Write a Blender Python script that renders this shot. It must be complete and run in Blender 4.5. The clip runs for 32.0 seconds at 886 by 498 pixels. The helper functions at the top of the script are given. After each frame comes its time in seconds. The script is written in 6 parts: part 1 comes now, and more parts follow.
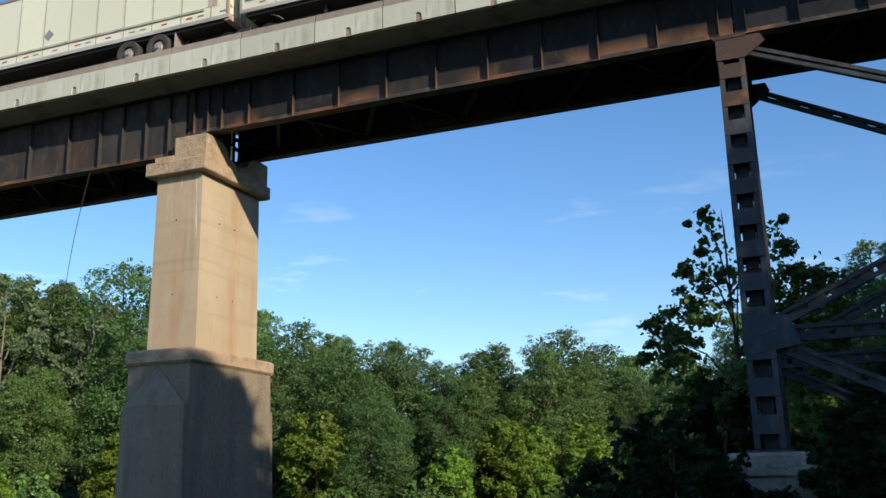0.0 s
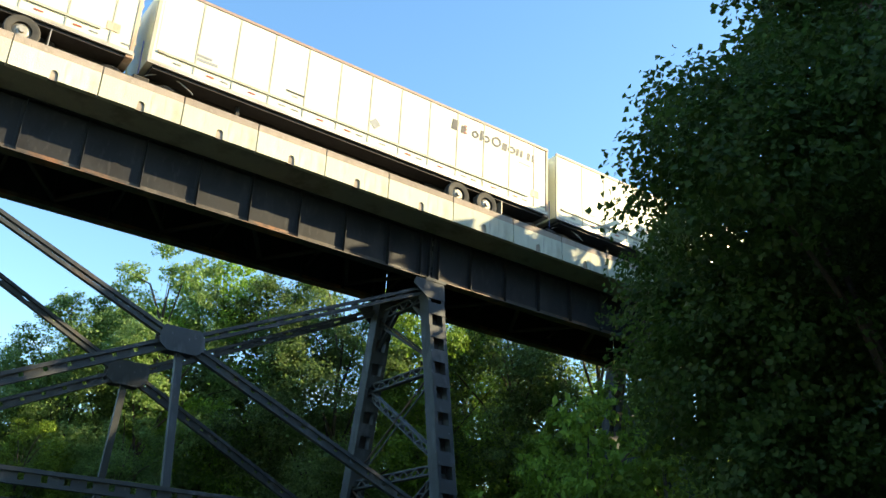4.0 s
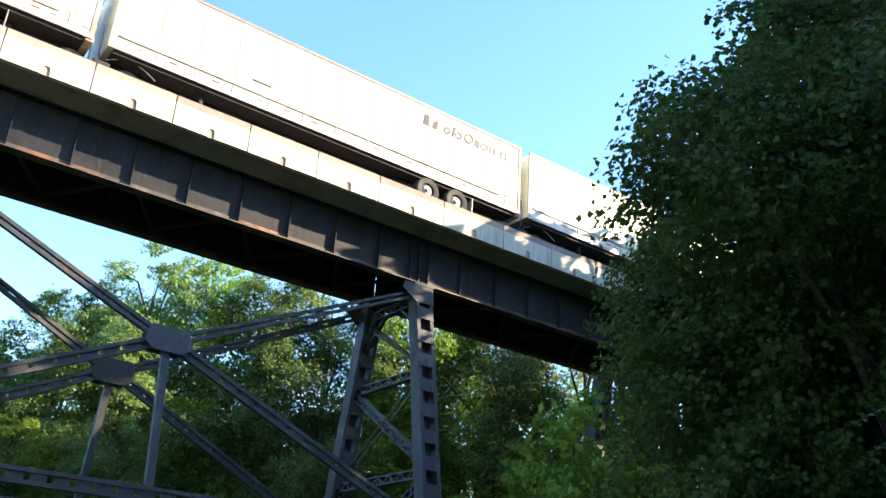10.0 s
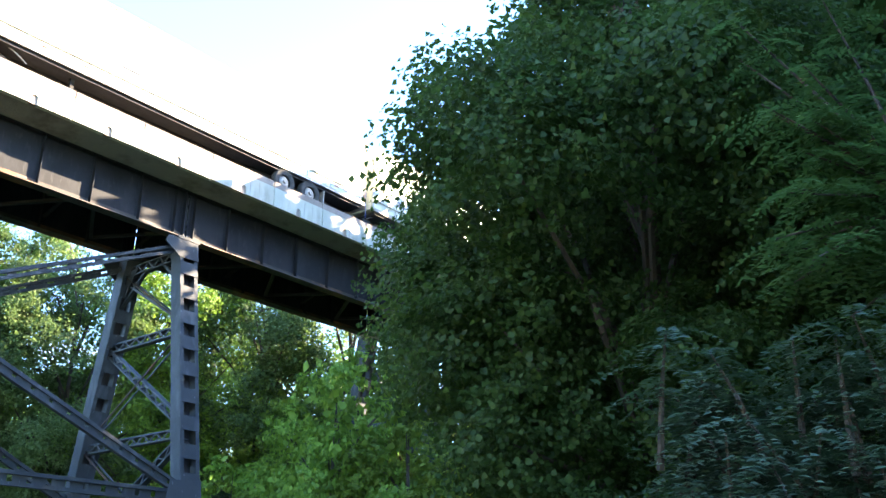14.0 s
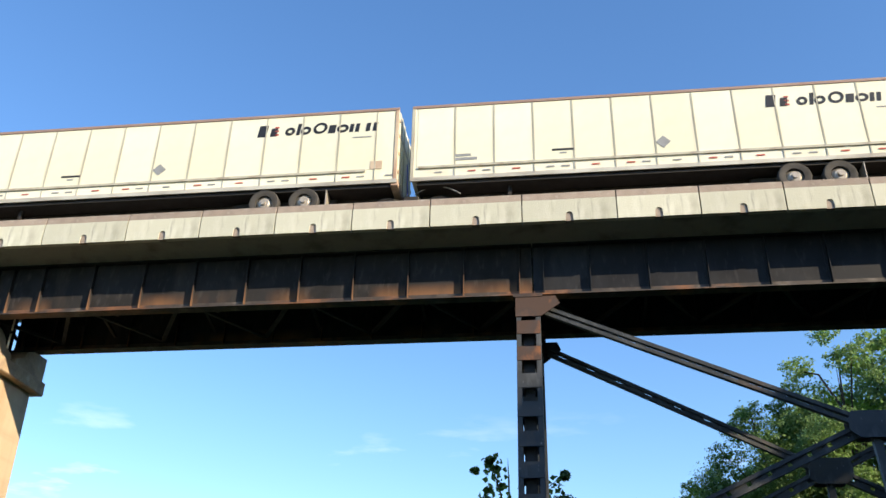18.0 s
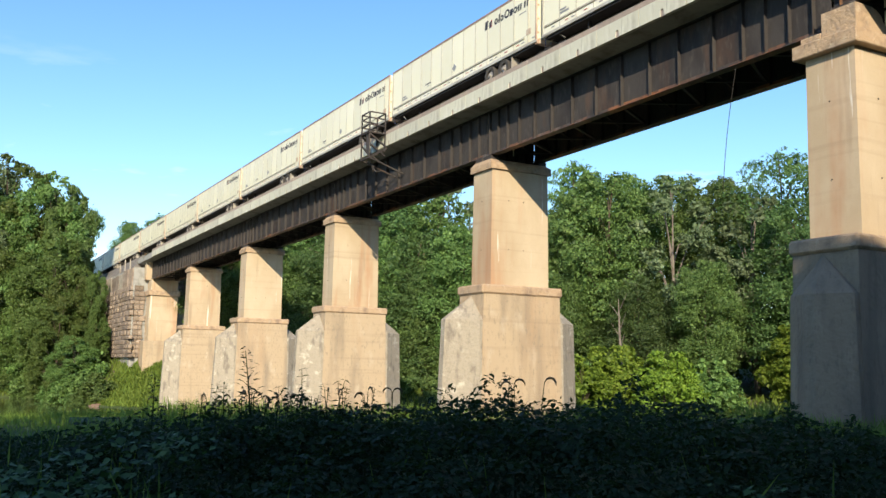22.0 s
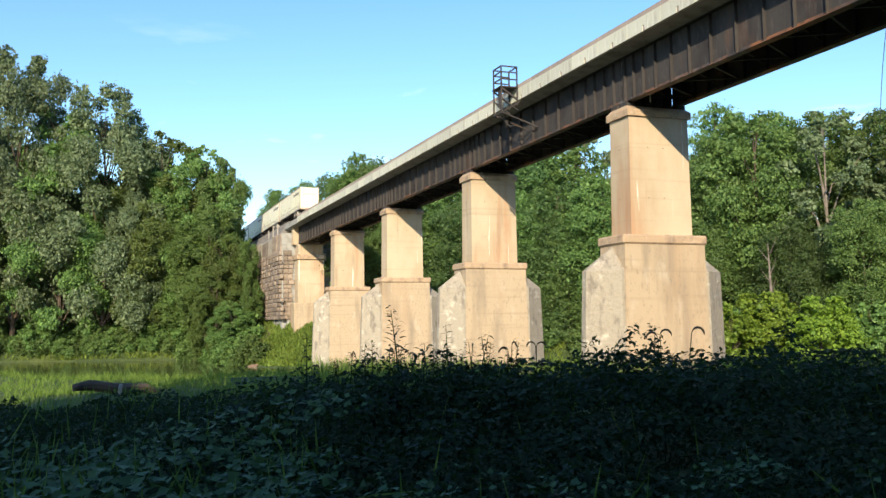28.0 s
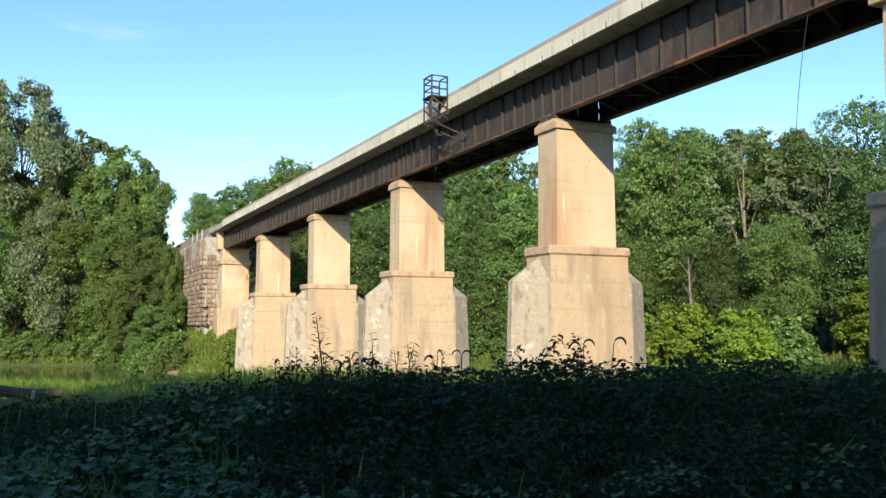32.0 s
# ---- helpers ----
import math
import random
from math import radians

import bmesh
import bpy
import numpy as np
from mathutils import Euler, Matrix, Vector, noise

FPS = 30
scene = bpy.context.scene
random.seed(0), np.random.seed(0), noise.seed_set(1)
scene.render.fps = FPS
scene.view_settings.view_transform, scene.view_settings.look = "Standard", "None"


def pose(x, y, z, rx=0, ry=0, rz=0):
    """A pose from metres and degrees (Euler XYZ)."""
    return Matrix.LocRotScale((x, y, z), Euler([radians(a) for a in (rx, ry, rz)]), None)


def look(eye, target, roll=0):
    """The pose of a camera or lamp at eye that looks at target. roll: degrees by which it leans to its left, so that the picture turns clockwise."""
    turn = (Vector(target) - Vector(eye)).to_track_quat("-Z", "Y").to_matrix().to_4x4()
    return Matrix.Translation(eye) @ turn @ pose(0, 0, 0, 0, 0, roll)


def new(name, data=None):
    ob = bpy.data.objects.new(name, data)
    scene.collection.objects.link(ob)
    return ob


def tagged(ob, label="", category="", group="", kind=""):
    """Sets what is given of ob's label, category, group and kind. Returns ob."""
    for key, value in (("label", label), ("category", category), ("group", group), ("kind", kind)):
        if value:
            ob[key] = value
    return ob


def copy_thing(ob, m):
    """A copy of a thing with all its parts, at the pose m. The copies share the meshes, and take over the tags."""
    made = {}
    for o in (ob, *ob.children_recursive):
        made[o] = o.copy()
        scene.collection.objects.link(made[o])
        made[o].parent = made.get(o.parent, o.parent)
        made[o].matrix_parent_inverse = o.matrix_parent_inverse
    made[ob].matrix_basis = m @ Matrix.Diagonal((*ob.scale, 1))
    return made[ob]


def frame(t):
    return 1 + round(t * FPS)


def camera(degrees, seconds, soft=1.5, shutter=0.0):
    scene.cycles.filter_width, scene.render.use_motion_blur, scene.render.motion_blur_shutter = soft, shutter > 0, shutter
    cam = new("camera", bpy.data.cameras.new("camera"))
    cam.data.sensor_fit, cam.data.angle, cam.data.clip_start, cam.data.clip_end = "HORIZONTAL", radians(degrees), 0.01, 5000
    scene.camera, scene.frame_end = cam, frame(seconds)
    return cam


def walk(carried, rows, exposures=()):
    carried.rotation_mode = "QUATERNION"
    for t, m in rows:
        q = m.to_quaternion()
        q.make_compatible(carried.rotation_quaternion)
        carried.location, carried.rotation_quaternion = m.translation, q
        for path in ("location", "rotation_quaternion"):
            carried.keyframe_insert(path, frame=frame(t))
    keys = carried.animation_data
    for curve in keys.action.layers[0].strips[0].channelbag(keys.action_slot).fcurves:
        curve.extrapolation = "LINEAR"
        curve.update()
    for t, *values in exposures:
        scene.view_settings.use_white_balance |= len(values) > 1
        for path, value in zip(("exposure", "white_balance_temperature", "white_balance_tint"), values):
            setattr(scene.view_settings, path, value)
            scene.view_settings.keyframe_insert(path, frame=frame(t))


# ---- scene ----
EYE = Vector((0.0, 0.0, 1.6))
SUN_HEIGHT, SUN_STRENGTH, SUN_COLOUR = 22.8, 4.6, (0.96, 0.82, 0.595)
SKY_STRENGTH, SKY_DEPTH = 0.15, 1.22
cam = camera(51.75, 32.0)


def aim(yaw, pitch, roll):
    """The camera's pose from its turn to the left, its tilt up and its lean, in degrees."""
    a, b = radians(yaw), radians(pitch)
    way = Vector((-math.sin(a) * math.cos(b), math.cos(a) * math.cos(b), math.sin(b)))
    return look(EYE, EYE + way * 30, roll)


PATH = [
    (0, aim(20.98, 14.15, -1.40)),
    (0.5, aim(15.67, 19.05, -0.20)),
    (1, aim(10.04, 23.58, 0.92)),
    (1.5, aim(0.22, 25.63, 2.23)),
    (2, aim(-12.68, 25.58, 2.06)),
    (2.5, aim(-22.82, 25.09, 2.41)),
    (3, aim(-31.51, 24.67, 3.77)),
    (3.5, aim(-34.77, 24.21, 3.17)),
    (4, aim(-34.74, 23.55, 2.90)),
    (4.5, aim(-34.11, 22.99, 2.59)),
    (6.5, aim(-34.56, 22.71, 1.80)),
    (7, aim(-34.14, 22.74, 2.07)),
    (7.5, aim(-33.79, 22.67, 2.47)),
    (8, aim(-33.75, 22.65, 3.12)),
    (8.5, aim(-33.78, 22.77, 3.46)),
    (9, aim(-34.34, 22.95, 3.53)),
    (9.5, aim(-35.11, 23.32, 3.47)),
    (10, aim(-35.42, 23.87, 3.87)),
    (10.5, aim(-36.20, 23.97, 3.51)),
    (11, aim(-37.05, 23.74, 3.11)),
    (11.5, aim(-38.30, 23.56, 3.22)),
    (12, aim(-41.47, 23.26, 2.79)),
    (12.5, aim(-45.67, 22.74, 1.74)),
    (13, aim(-49.02, 22.25, 1.06)),
    (13.5, aim(-51.29, 21.77, 0.02)),
    (15.5, aim(-44.55, 23.14, 0.09)),
    (16, aim(-37.30, 23.64, -1.44)),
    (16.5, aim(-25.67, 24.49, -1.48)),
    (17, aim(-14.60, 26.58, -0.33)),
    (17.5, aim(-3.30, 28.05, 0.11)),
    (18, aim(7.74, 28.43, 1.20)),
    (18.5, aim(17.94, 27.82, 1.64)),
    (19, aim(29.13, 24.96, 1.94)),
    (19.5, aim(38.69, 20.80, 2.01)),
    (20, aim(45.10, 17.03, 1.30)),
    (20.5, aim(50.27, 13.99, 1.57)),
    (21, aim(53.70, 11.30, 1.14)),
    (21.5, aim(57.99, 8.91, 0.84)),
    (22, aim(61.26, 7.42, 1.05)),
    (22.5, aim(61.90, 6.93, 0.96)),
    (23, aim(57.01, 9.72, 1.28)),
    (23.5, aim(51.73, 12.01, 1.06)),
    (24, aim(53.95, 11.80, 0.77)),
    (24.5, aim(60.59, 9.22, 0.66)),
    (25, aim(64.64, 7.17, 0.43)),
    (25.5, aim(66.99, 5.68, 0.13)),
    (26, aim(69.07, 4.45, 0.10)),
    (26.5, aim(70.28, 4.07, -0.74)),
    (28.5, aim(69.87, 4.66, -0.65)),
    (29, aim(69.90, 4.53, -0.53)),
    (29.5, aim(70.14, 4.55, -0.72)),
    (30, aim(70.29, 4.34, -0.56)),
    (30.5, aim(70.07, 4.29, -0.59)),
    (31, aim(69.49, 4.39, -0.43)),
    (31.5, aim(68.43, 4.59, -0.22)),
    (32, aim(65.39, 5.05, 0.00)),
]
# the camera opens up and warms its picture as it turns towards the shaded trees
EXPOSURE = [(0, 0.3, 6200, 10), (1, 0.4, 6325, 11.5), (2, 0.9, 6400, 9), (2.5, 1.15, 6800, 3), (3, 1.45, 7400, -4), (4, 1.75, 8000, 1), (4.5, 1.88, 7950, 4), (7, 2.2, 7400, 13), (9, 2.4, 6900, 15), (11, 2.15, 7300, 12), (12.3, 2.3, 6900, 15.8), (13, 3.3, 6900, 16), (13.5, 3.5, 6908, 15.8), (15.5, 3.5, 6941, 15.2), (16, 3.5, 6950, 15), (16.5, 2.7, 7300, 11), (17, 1.85, 7900, 6), (18, 1, 6700, 11), (19, 0.68, 6350, 14), (20, 0.48, 6300, 14), (21, 0.56, 6420, 11), (23, 0.72, 6450, 10), (24, 0.56, 6420, 11), (26, 0.74, 6450, 10), (32, 0.8, 6500, 10)]
walk(cam, PATH, EXPOSURE)


def world_and_sun():
    """Evening sky and a low, warm sun from behind the camera's right shoulder."""
    w = bpy.data.worlds.new("evening_sky")
    scene.world = w
    w.use_nodes = True
    tree = w.node_tree
    sky = tree.nodes.new("ShaderNodeTexSky")
    sky.sky_type, sky.sun_disc = "NISHITA", False
    sky.sun_elevation, sky.sun_rotation = radians(SUN_HEIGHT), radians(119)
    sky.air_density, sky.dust_density, sky.ozone_density = 1.0, 0.3, 2.0
    deep = tree.nodes.new("ShaderNodeHueSaturation")
    deep.inputs["Saturation"].default_value, deep.inputs["Hue"].default_value = SKY_DEPTH, 0.505
    tree.links.new(sky.outputs[0], deep.inputs["Color"])
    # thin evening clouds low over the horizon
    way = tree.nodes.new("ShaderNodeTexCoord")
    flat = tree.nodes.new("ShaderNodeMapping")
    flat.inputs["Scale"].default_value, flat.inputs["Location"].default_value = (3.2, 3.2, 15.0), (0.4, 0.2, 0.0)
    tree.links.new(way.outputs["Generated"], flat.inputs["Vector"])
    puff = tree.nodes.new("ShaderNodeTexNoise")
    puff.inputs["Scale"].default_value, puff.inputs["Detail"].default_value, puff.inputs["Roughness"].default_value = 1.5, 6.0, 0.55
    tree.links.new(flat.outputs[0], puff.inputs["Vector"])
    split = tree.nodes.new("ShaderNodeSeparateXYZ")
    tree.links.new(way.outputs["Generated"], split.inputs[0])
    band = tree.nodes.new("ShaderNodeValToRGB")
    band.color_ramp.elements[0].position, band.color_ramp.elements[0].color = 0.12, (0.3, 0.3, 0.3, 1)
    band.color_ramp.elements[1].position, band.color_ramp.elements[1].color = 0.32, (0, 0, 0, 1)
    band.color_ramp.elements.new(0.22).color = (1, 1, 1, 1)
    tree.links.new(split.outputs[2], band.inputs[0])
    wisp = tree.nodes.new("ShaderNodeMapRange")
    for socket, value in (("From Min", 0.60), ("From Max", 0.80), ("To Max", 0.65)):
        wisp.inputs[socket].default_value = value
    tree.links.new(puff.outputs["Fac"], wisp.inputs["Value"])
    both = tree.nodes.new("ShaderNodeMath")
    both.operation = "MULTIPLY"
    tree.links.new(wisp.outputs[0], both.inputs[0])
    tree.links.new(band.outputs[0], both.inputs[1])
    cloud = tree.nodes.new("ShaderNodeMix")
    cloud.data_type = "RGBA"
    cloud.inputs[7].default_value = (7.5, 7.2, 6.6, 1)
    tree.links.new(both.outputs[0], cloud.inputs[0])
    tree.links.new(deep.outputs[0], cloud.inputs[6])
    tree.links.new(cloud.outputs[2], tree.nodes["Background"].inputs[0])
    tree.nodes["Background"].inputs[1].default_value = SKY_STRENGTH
    lamp = new("sun", bpy.data.lights.new("sun", "SUN"))
    lamp.data.energy, lamp.data.angle, lamp.data.color = SUN_STRENGTH, radians(0.5), SUN_COLOUR
    lamp.matrix_world = look((1.8, -1.0, 0.867), (0, 0, 0))


world_and_sun()

# ---- materials ----


def material(name):
    m = bpy.data.materials.new(name)
    m.use_nodes = True
    return m, m.node_tree, m.node_tree.nodes["Principled BSDF"]


def noise_node(tree, scale, detail=4.0, stretch=(1, 1, 1), rough=0.55):
    coord = tree.nodes.new("ShaderNodeTexCoord")
    mapping = tree.nodes.new("ShaderNodeMapping")
    mapping.inputs["Scale"].default_value = stretch
    n = tree.nodes.new("ShaderNodeTexNoise")
    n.inputs["Scale"].default_value, n.inputs["Detail"].default_value, n.inputs["Roughness"].default_value = scale, detail, rough
    tree.links.new(coord.outputs["Object"], mapping.inputs["Vector"])
    tree.links.new(mapping.outputs[0], n.inputs["Vector"])
    return n.outputs["Fac"]


def ramp_node(tree, fac, lo, hi):
    r = tree.nodes.new("ShaderNodeMapRange")
    r.inputs["From Min"].default_value, r.inputs["From Max"].default_value = lo, hi
    tree.links.new(fac, r.inputs["Value"])
    return r.outputs[0]


def blend(tree, fac, a, b, kind="MIX"):
    m = tree.nodes.new("ShaderNodeMix")
    m.data_type, m.blend_type = "RGBA", kind
    for socket, value in ((m.inputs[0], fac), (m.inputs[6], a), (m.inputs[7], b)):
        if isinstance(value, (tuple, float, int)):
            socket.default_value = (*value, 1) if isinstance(value, tuple) else value
        else:
            tree.links.new(value, socket)
    return m.outputs[2]


def rough_surface(name, base, layers, rough=0.8, metal=0.0, bump=0.02, bump_scale=30.0, vary=0.0, splash=None, gloss=0.5):
    """A weathered surface: base colour, then layers of (colour, scale, stretch, low, high, share) laid over it by noise, and fine relief."""
    m, tree, bsdf = material(name)
    colour = base
    for tint, scale, stretch, lo, hi, share in layers:
        fac = ramp_node(tree, noise_node(tree, scale, 5.0, stretch), lo, hi)
        mul = tree.nodes.new("ShaderNodeMath")
        mul.operation = "MULTIPLY"
        mul.inputs[1].default_value = share
        tree.links.new(fac, mul.inputs[0])
        colour = blend(tree, mul.outputs[0], colour, tint)
    if splash:
        # rust that creeps up from a ledge: colour, the ledge's height, how far it climbs
        tint, low, climb = splash
        where = tree.nodes.new("ShaderNodeSeparateXYZ")
        tree.links.new(tree.nodes.new("ShaderNodeTexCoord").outputs["Object"], where.inputs[0])
        up = tree.nodes.new("ShaderNodeMapRange")
        for socket, value in (("From Min", low), ("From Max", low + climb), ("To Min", 1.0), ("To Max", 0.0)):
            up.inputs[socket].default_value = value
        tree.links.new(where.outputs[2], up.inputs["Value"])
        spots = tree.nodes.new("ShaderNodeMath")
        spots.operation = "MULTIPLY"
        tree.links.new(ramp_node(tree, noise_node(tree, 0.35, 4.0, (1, 1, 0.3)), 0.48, 0.64), spots.inputs[0])
        tree.links.new(up.outputs[0], spots.inputs[1])
        colour = blend(tree, spots.outputs[0], colour, tint)
    if vary:
        info = tree.nodes.new("ShaderNodeObjectInfo")
        hsv = tree.nodes.new("ShaderNodeHueSaturation")
        tree.links.new(colour, hsv.inputs["Color"])
        rr = tree.nodes.new("ShaderNodeMapRange")
        rr.inputs["To Min"].default_value, rr.inputs["To Max"].default_value = 1 - vary, 1 + vary
        tree.links.new(info.outputs["Random"], rr.inputs["Value"])
        tree.links.new(rr.outputs[0], hsv.inputs["Value"])
        colour = hsv.outputs[0]
    tree.links.new(colour, bsdf.inputs["Base Color"])
    bsdf.inputs["Metallic"].default_value = metal
    bsdf.inputs["Specular IOR Level"].default_value = gloss
    rn = ramp_node(tree, noise_node(tree, 3.0), 0.2, 0.8)
    rr = tree.nodes.new("ShaderNodeMapRange")
    rr.inputs["To Min"].default_value, rr.inputs["To Max"].default_value = rough - 0.1, min(rough + 0.1, 1)
    tree.links.new(rn, rr.inputs["Value"])
    tree.links.new(rr.outputs[0], bsdf.inputs["Roughness"])
    b = tree.nodes.new("ShaderNodeBump")
    b.inputs["Distance"].default_value = bump
    tree.links.new(noise_node(tree, bump_scale, 6.0), b.inputs["Height"])
    tree.links.new(b.outputs[0], bsdf.inputs["Normal"])
    return m


def leaf_material(name, dark, light, share=0.4, spread=0.35, gloss=0.35):
    """Leaves: each one its own shade between two greens, each plant a little off, and light that comes through."""
    m, tree, bsdf = material(name)
    geo = tree.nodes.new("ShaderNodeNewGeometry")
    info = tree.nodes.new("ShaderNodeObjectInfo")
    colour = blend(tree, geo.outputs["Random Per Island"], dark, light)
    hsv = tree.nodes.new("ShaderNodeHueSaturation")
    for socket, lo, hi in (("Value", 1 - spread, 1 + spread), ("Hue", 0.482, 0.512)):
        rr = tree.nodes.new("ShaderNodeMapRange")
        rr.inputs["To Min"].default_value, rr.inputs["To Max"].default_value = lo, hi
        tree.links.new(info.outputs["Random"], rr.inputs["Value"])
        tree.links.new(rr.outputs[0], hsv.inputs[socket])
    tree.links.new(colour, hsv.inputs["Color"])
    tree.links.new(hsv.outputs[0], bsdf.inputs["Base Color"])
    bsdf.inputs["Roughness"].default_value = 0.5
    bsdf.inputs["Specular IOR Level"].default_value = gloss
    thin = tree.nodes.new("ShaderNodeBsdfTranslucent")
    warm = blend(tree, 0.5, hsv.outputs[0], (0.12, 0.22, 0.04))
    tree.links.new(warm, thin.inputs["Color"])
    mix = tree.nodes.new("ShaderNodeMixShader")
    mix.inputs[0].default_value = share
    tree.links.new(bsdf.outputs[0], mix.inputs[1])
    tree.links.new(thin.outputs[0], mix.inputs[2])
    tree.links.new(mix.outputs[0], tree.nodes["Material Output"].inputs["Surface"])
    return m


def plain(name, colour, rough=0.6, metal=0.0):
    return rough_surface(name, colour, [(tuple(c * 0.6 for c in colour), 4.0, (1, 1, 1), 0.45, 0.75, 0.6)], rough, metal, 0.003, 60.0)


STONE = dict(
    shaft=rough_surface("pier_concrete", (0.44, 0.345, 0.23), [
        ((0.40, 0.21, 0.11), 0.9, (1, 1, 0.10), 0.52, 0.68, 0.75), ((0.56, 0.47, 0.34), 0.35, (1, 1, 0.6), 0.45, 0.65, 0.6),
        ((0.17, 0.13, 0.10), 1.6, (1, 1, 0.1), 0.60, 0.80, 0.55), ((0.60, 0.54, 0.44), 2.2, (1, 1, 0.08), 0.66, 0.74, 0.7),
        ((0.33, 0.26, 0.18), 12.0, (1, 1, 1), 0.55, 0.75, 0.2), ((0.30, 0.22, 0.145), 1.3, (0.06, 0.06, 2.2), 0.55, 0.70, 0.35), ((0.78, 0.75, 0.66), 3.4, (1, 1, 0.05), 0.665, 0.70, 0.75)], 0.9, 0.0, 0.006, 22.0),
    base=rough_surface("footing_concrete", (0.43, 0.335, 0.225), [
        ((0.20, 0.165, 0.125), 0.7, (1, 1, 0.15), 0.50, 0.68, 0.7), ((0.52, 0.45, 0.35), 1.3, (1, 1, 0.5), 0.57, 0.70, 0.4),
        ((0.36, 0.22, 0.12), 0.5, (1, 1, 0.12), 0.52, 0.70, 0.5), ((0.22, 0.19, 0.14), 7.0, (1, 1, 0.5), 0.55, 0.7, 0.55), ((0.26, 0.20, 0.14), 1.3, (0.06, 0.06, 2.2), 0.54, 0.68, 0.4)], 0.92, 0.0, 0.02, 9.0),
    # the first pier's footing: a darker, stained tone of the same concrete
    dark_base=rough_surface("dark_footing_concrete", (0.27, 0.215, 0.15), [
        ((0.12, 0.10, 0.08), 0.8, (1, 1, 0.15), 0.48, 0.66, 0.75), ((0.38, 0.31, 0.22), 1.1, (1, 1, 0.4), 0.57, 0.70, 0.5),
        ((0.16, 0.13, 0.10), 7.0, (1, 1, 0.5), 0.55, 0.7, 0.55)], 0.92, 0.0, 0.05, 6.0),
    nose=rough_surface("worn_grey_concrete", (0.34, 0.30, 0.235), [
        ((0.62, 0.58, 0.48), 1.6, (1, 1, 1.2), 0.56, 0.68, 0.5), ((0.15, 0.13, 0.11), 2.5, (1, 1, 0.4), 0.52, 0.68, 0.75),
        ((0.25, 0.22, 0.17), 9.0, (1, 1, 1), 0.5, 0.7, 0.6)], 0.95, 0.0, 0.08, 5.0),
    coping=rough_surface("coping_concrete", (0.43, 0.31, 0.20), [
        ((0.18, 0.13, 0.10), 1.8, (1, 1, 1), 0.48, 0.7, 0.65), ((0.52, 0.43, 0.32), 3.0, (1, 1, 1), 0.55, 0.7, 0.6)], 0.92, 0.0, 0.05, 8.0),
    fascia=rough_surface("fascia_concrete", (0.53, 0.53, 0.44), [
        ((0.30, 0.285, 0.23), 1.6, (1, 1, 0.5), 0.52, 0.74, 0.55), ((0.64, 0.64, 0.56), 4.0, (1, 1, 0.3), 0.52, 0.68, 0.5),
        ((0.12, 0.11, 0.10), 5.0, (1, 1, 0.12), 0.62, 0.78, 0.6)], 0.88, 0.0, 0.01, 25.0, 0.10),
    curb=rough_surface("kerb_concrete", (0.33, 0.27, 0.23), [
        ((0.20, 0.16, 0.14), 2.0, (1, 1, 1), 0.45, 0.7, 0.6), ((0.42, 0.38, 0.33), 6.0, (1, 1, 1), 0.55, 0.7, 0.5)], 0.9, 0.0, 0.015, 30.0, 0.12),
    slab=rough_surface("slab_concrete", (0.31, 0.31, 0.29), [
        ((0.12, 0.11, 0.09), 1.2, (1, 1, 1), 0.48, 0.7, 0.7), ((0.36, 0.35, 0.30), 5.0, (1, 1, 1), 0.5, 0.7, 0.5)], 0.92, 0.0, 0.02, 15.0),
    masonry=rough_surface("abutment_stone", (0.27, 0.215, 0.165), [
        ((0.15, 0.11, 0.085), 1.0, (1, 1, 1), 0.42, 0.62, 0.75), ((0.42, 0.37, 0.30), 2.5, (1, 1, 1), 0.55, 0.7, 0.6)], 0.95, 0.0, 0.08, 6.0, 0.3),
    ballast=rough_surface("ballast", (0.25, 0.23, 0.21), [((0.10, 0.09, 0.08), 9.0, (1, 1, 1), 0.4, 0.6, 0.8)], 0.95, 0.0, 0.1, 14.0),
)
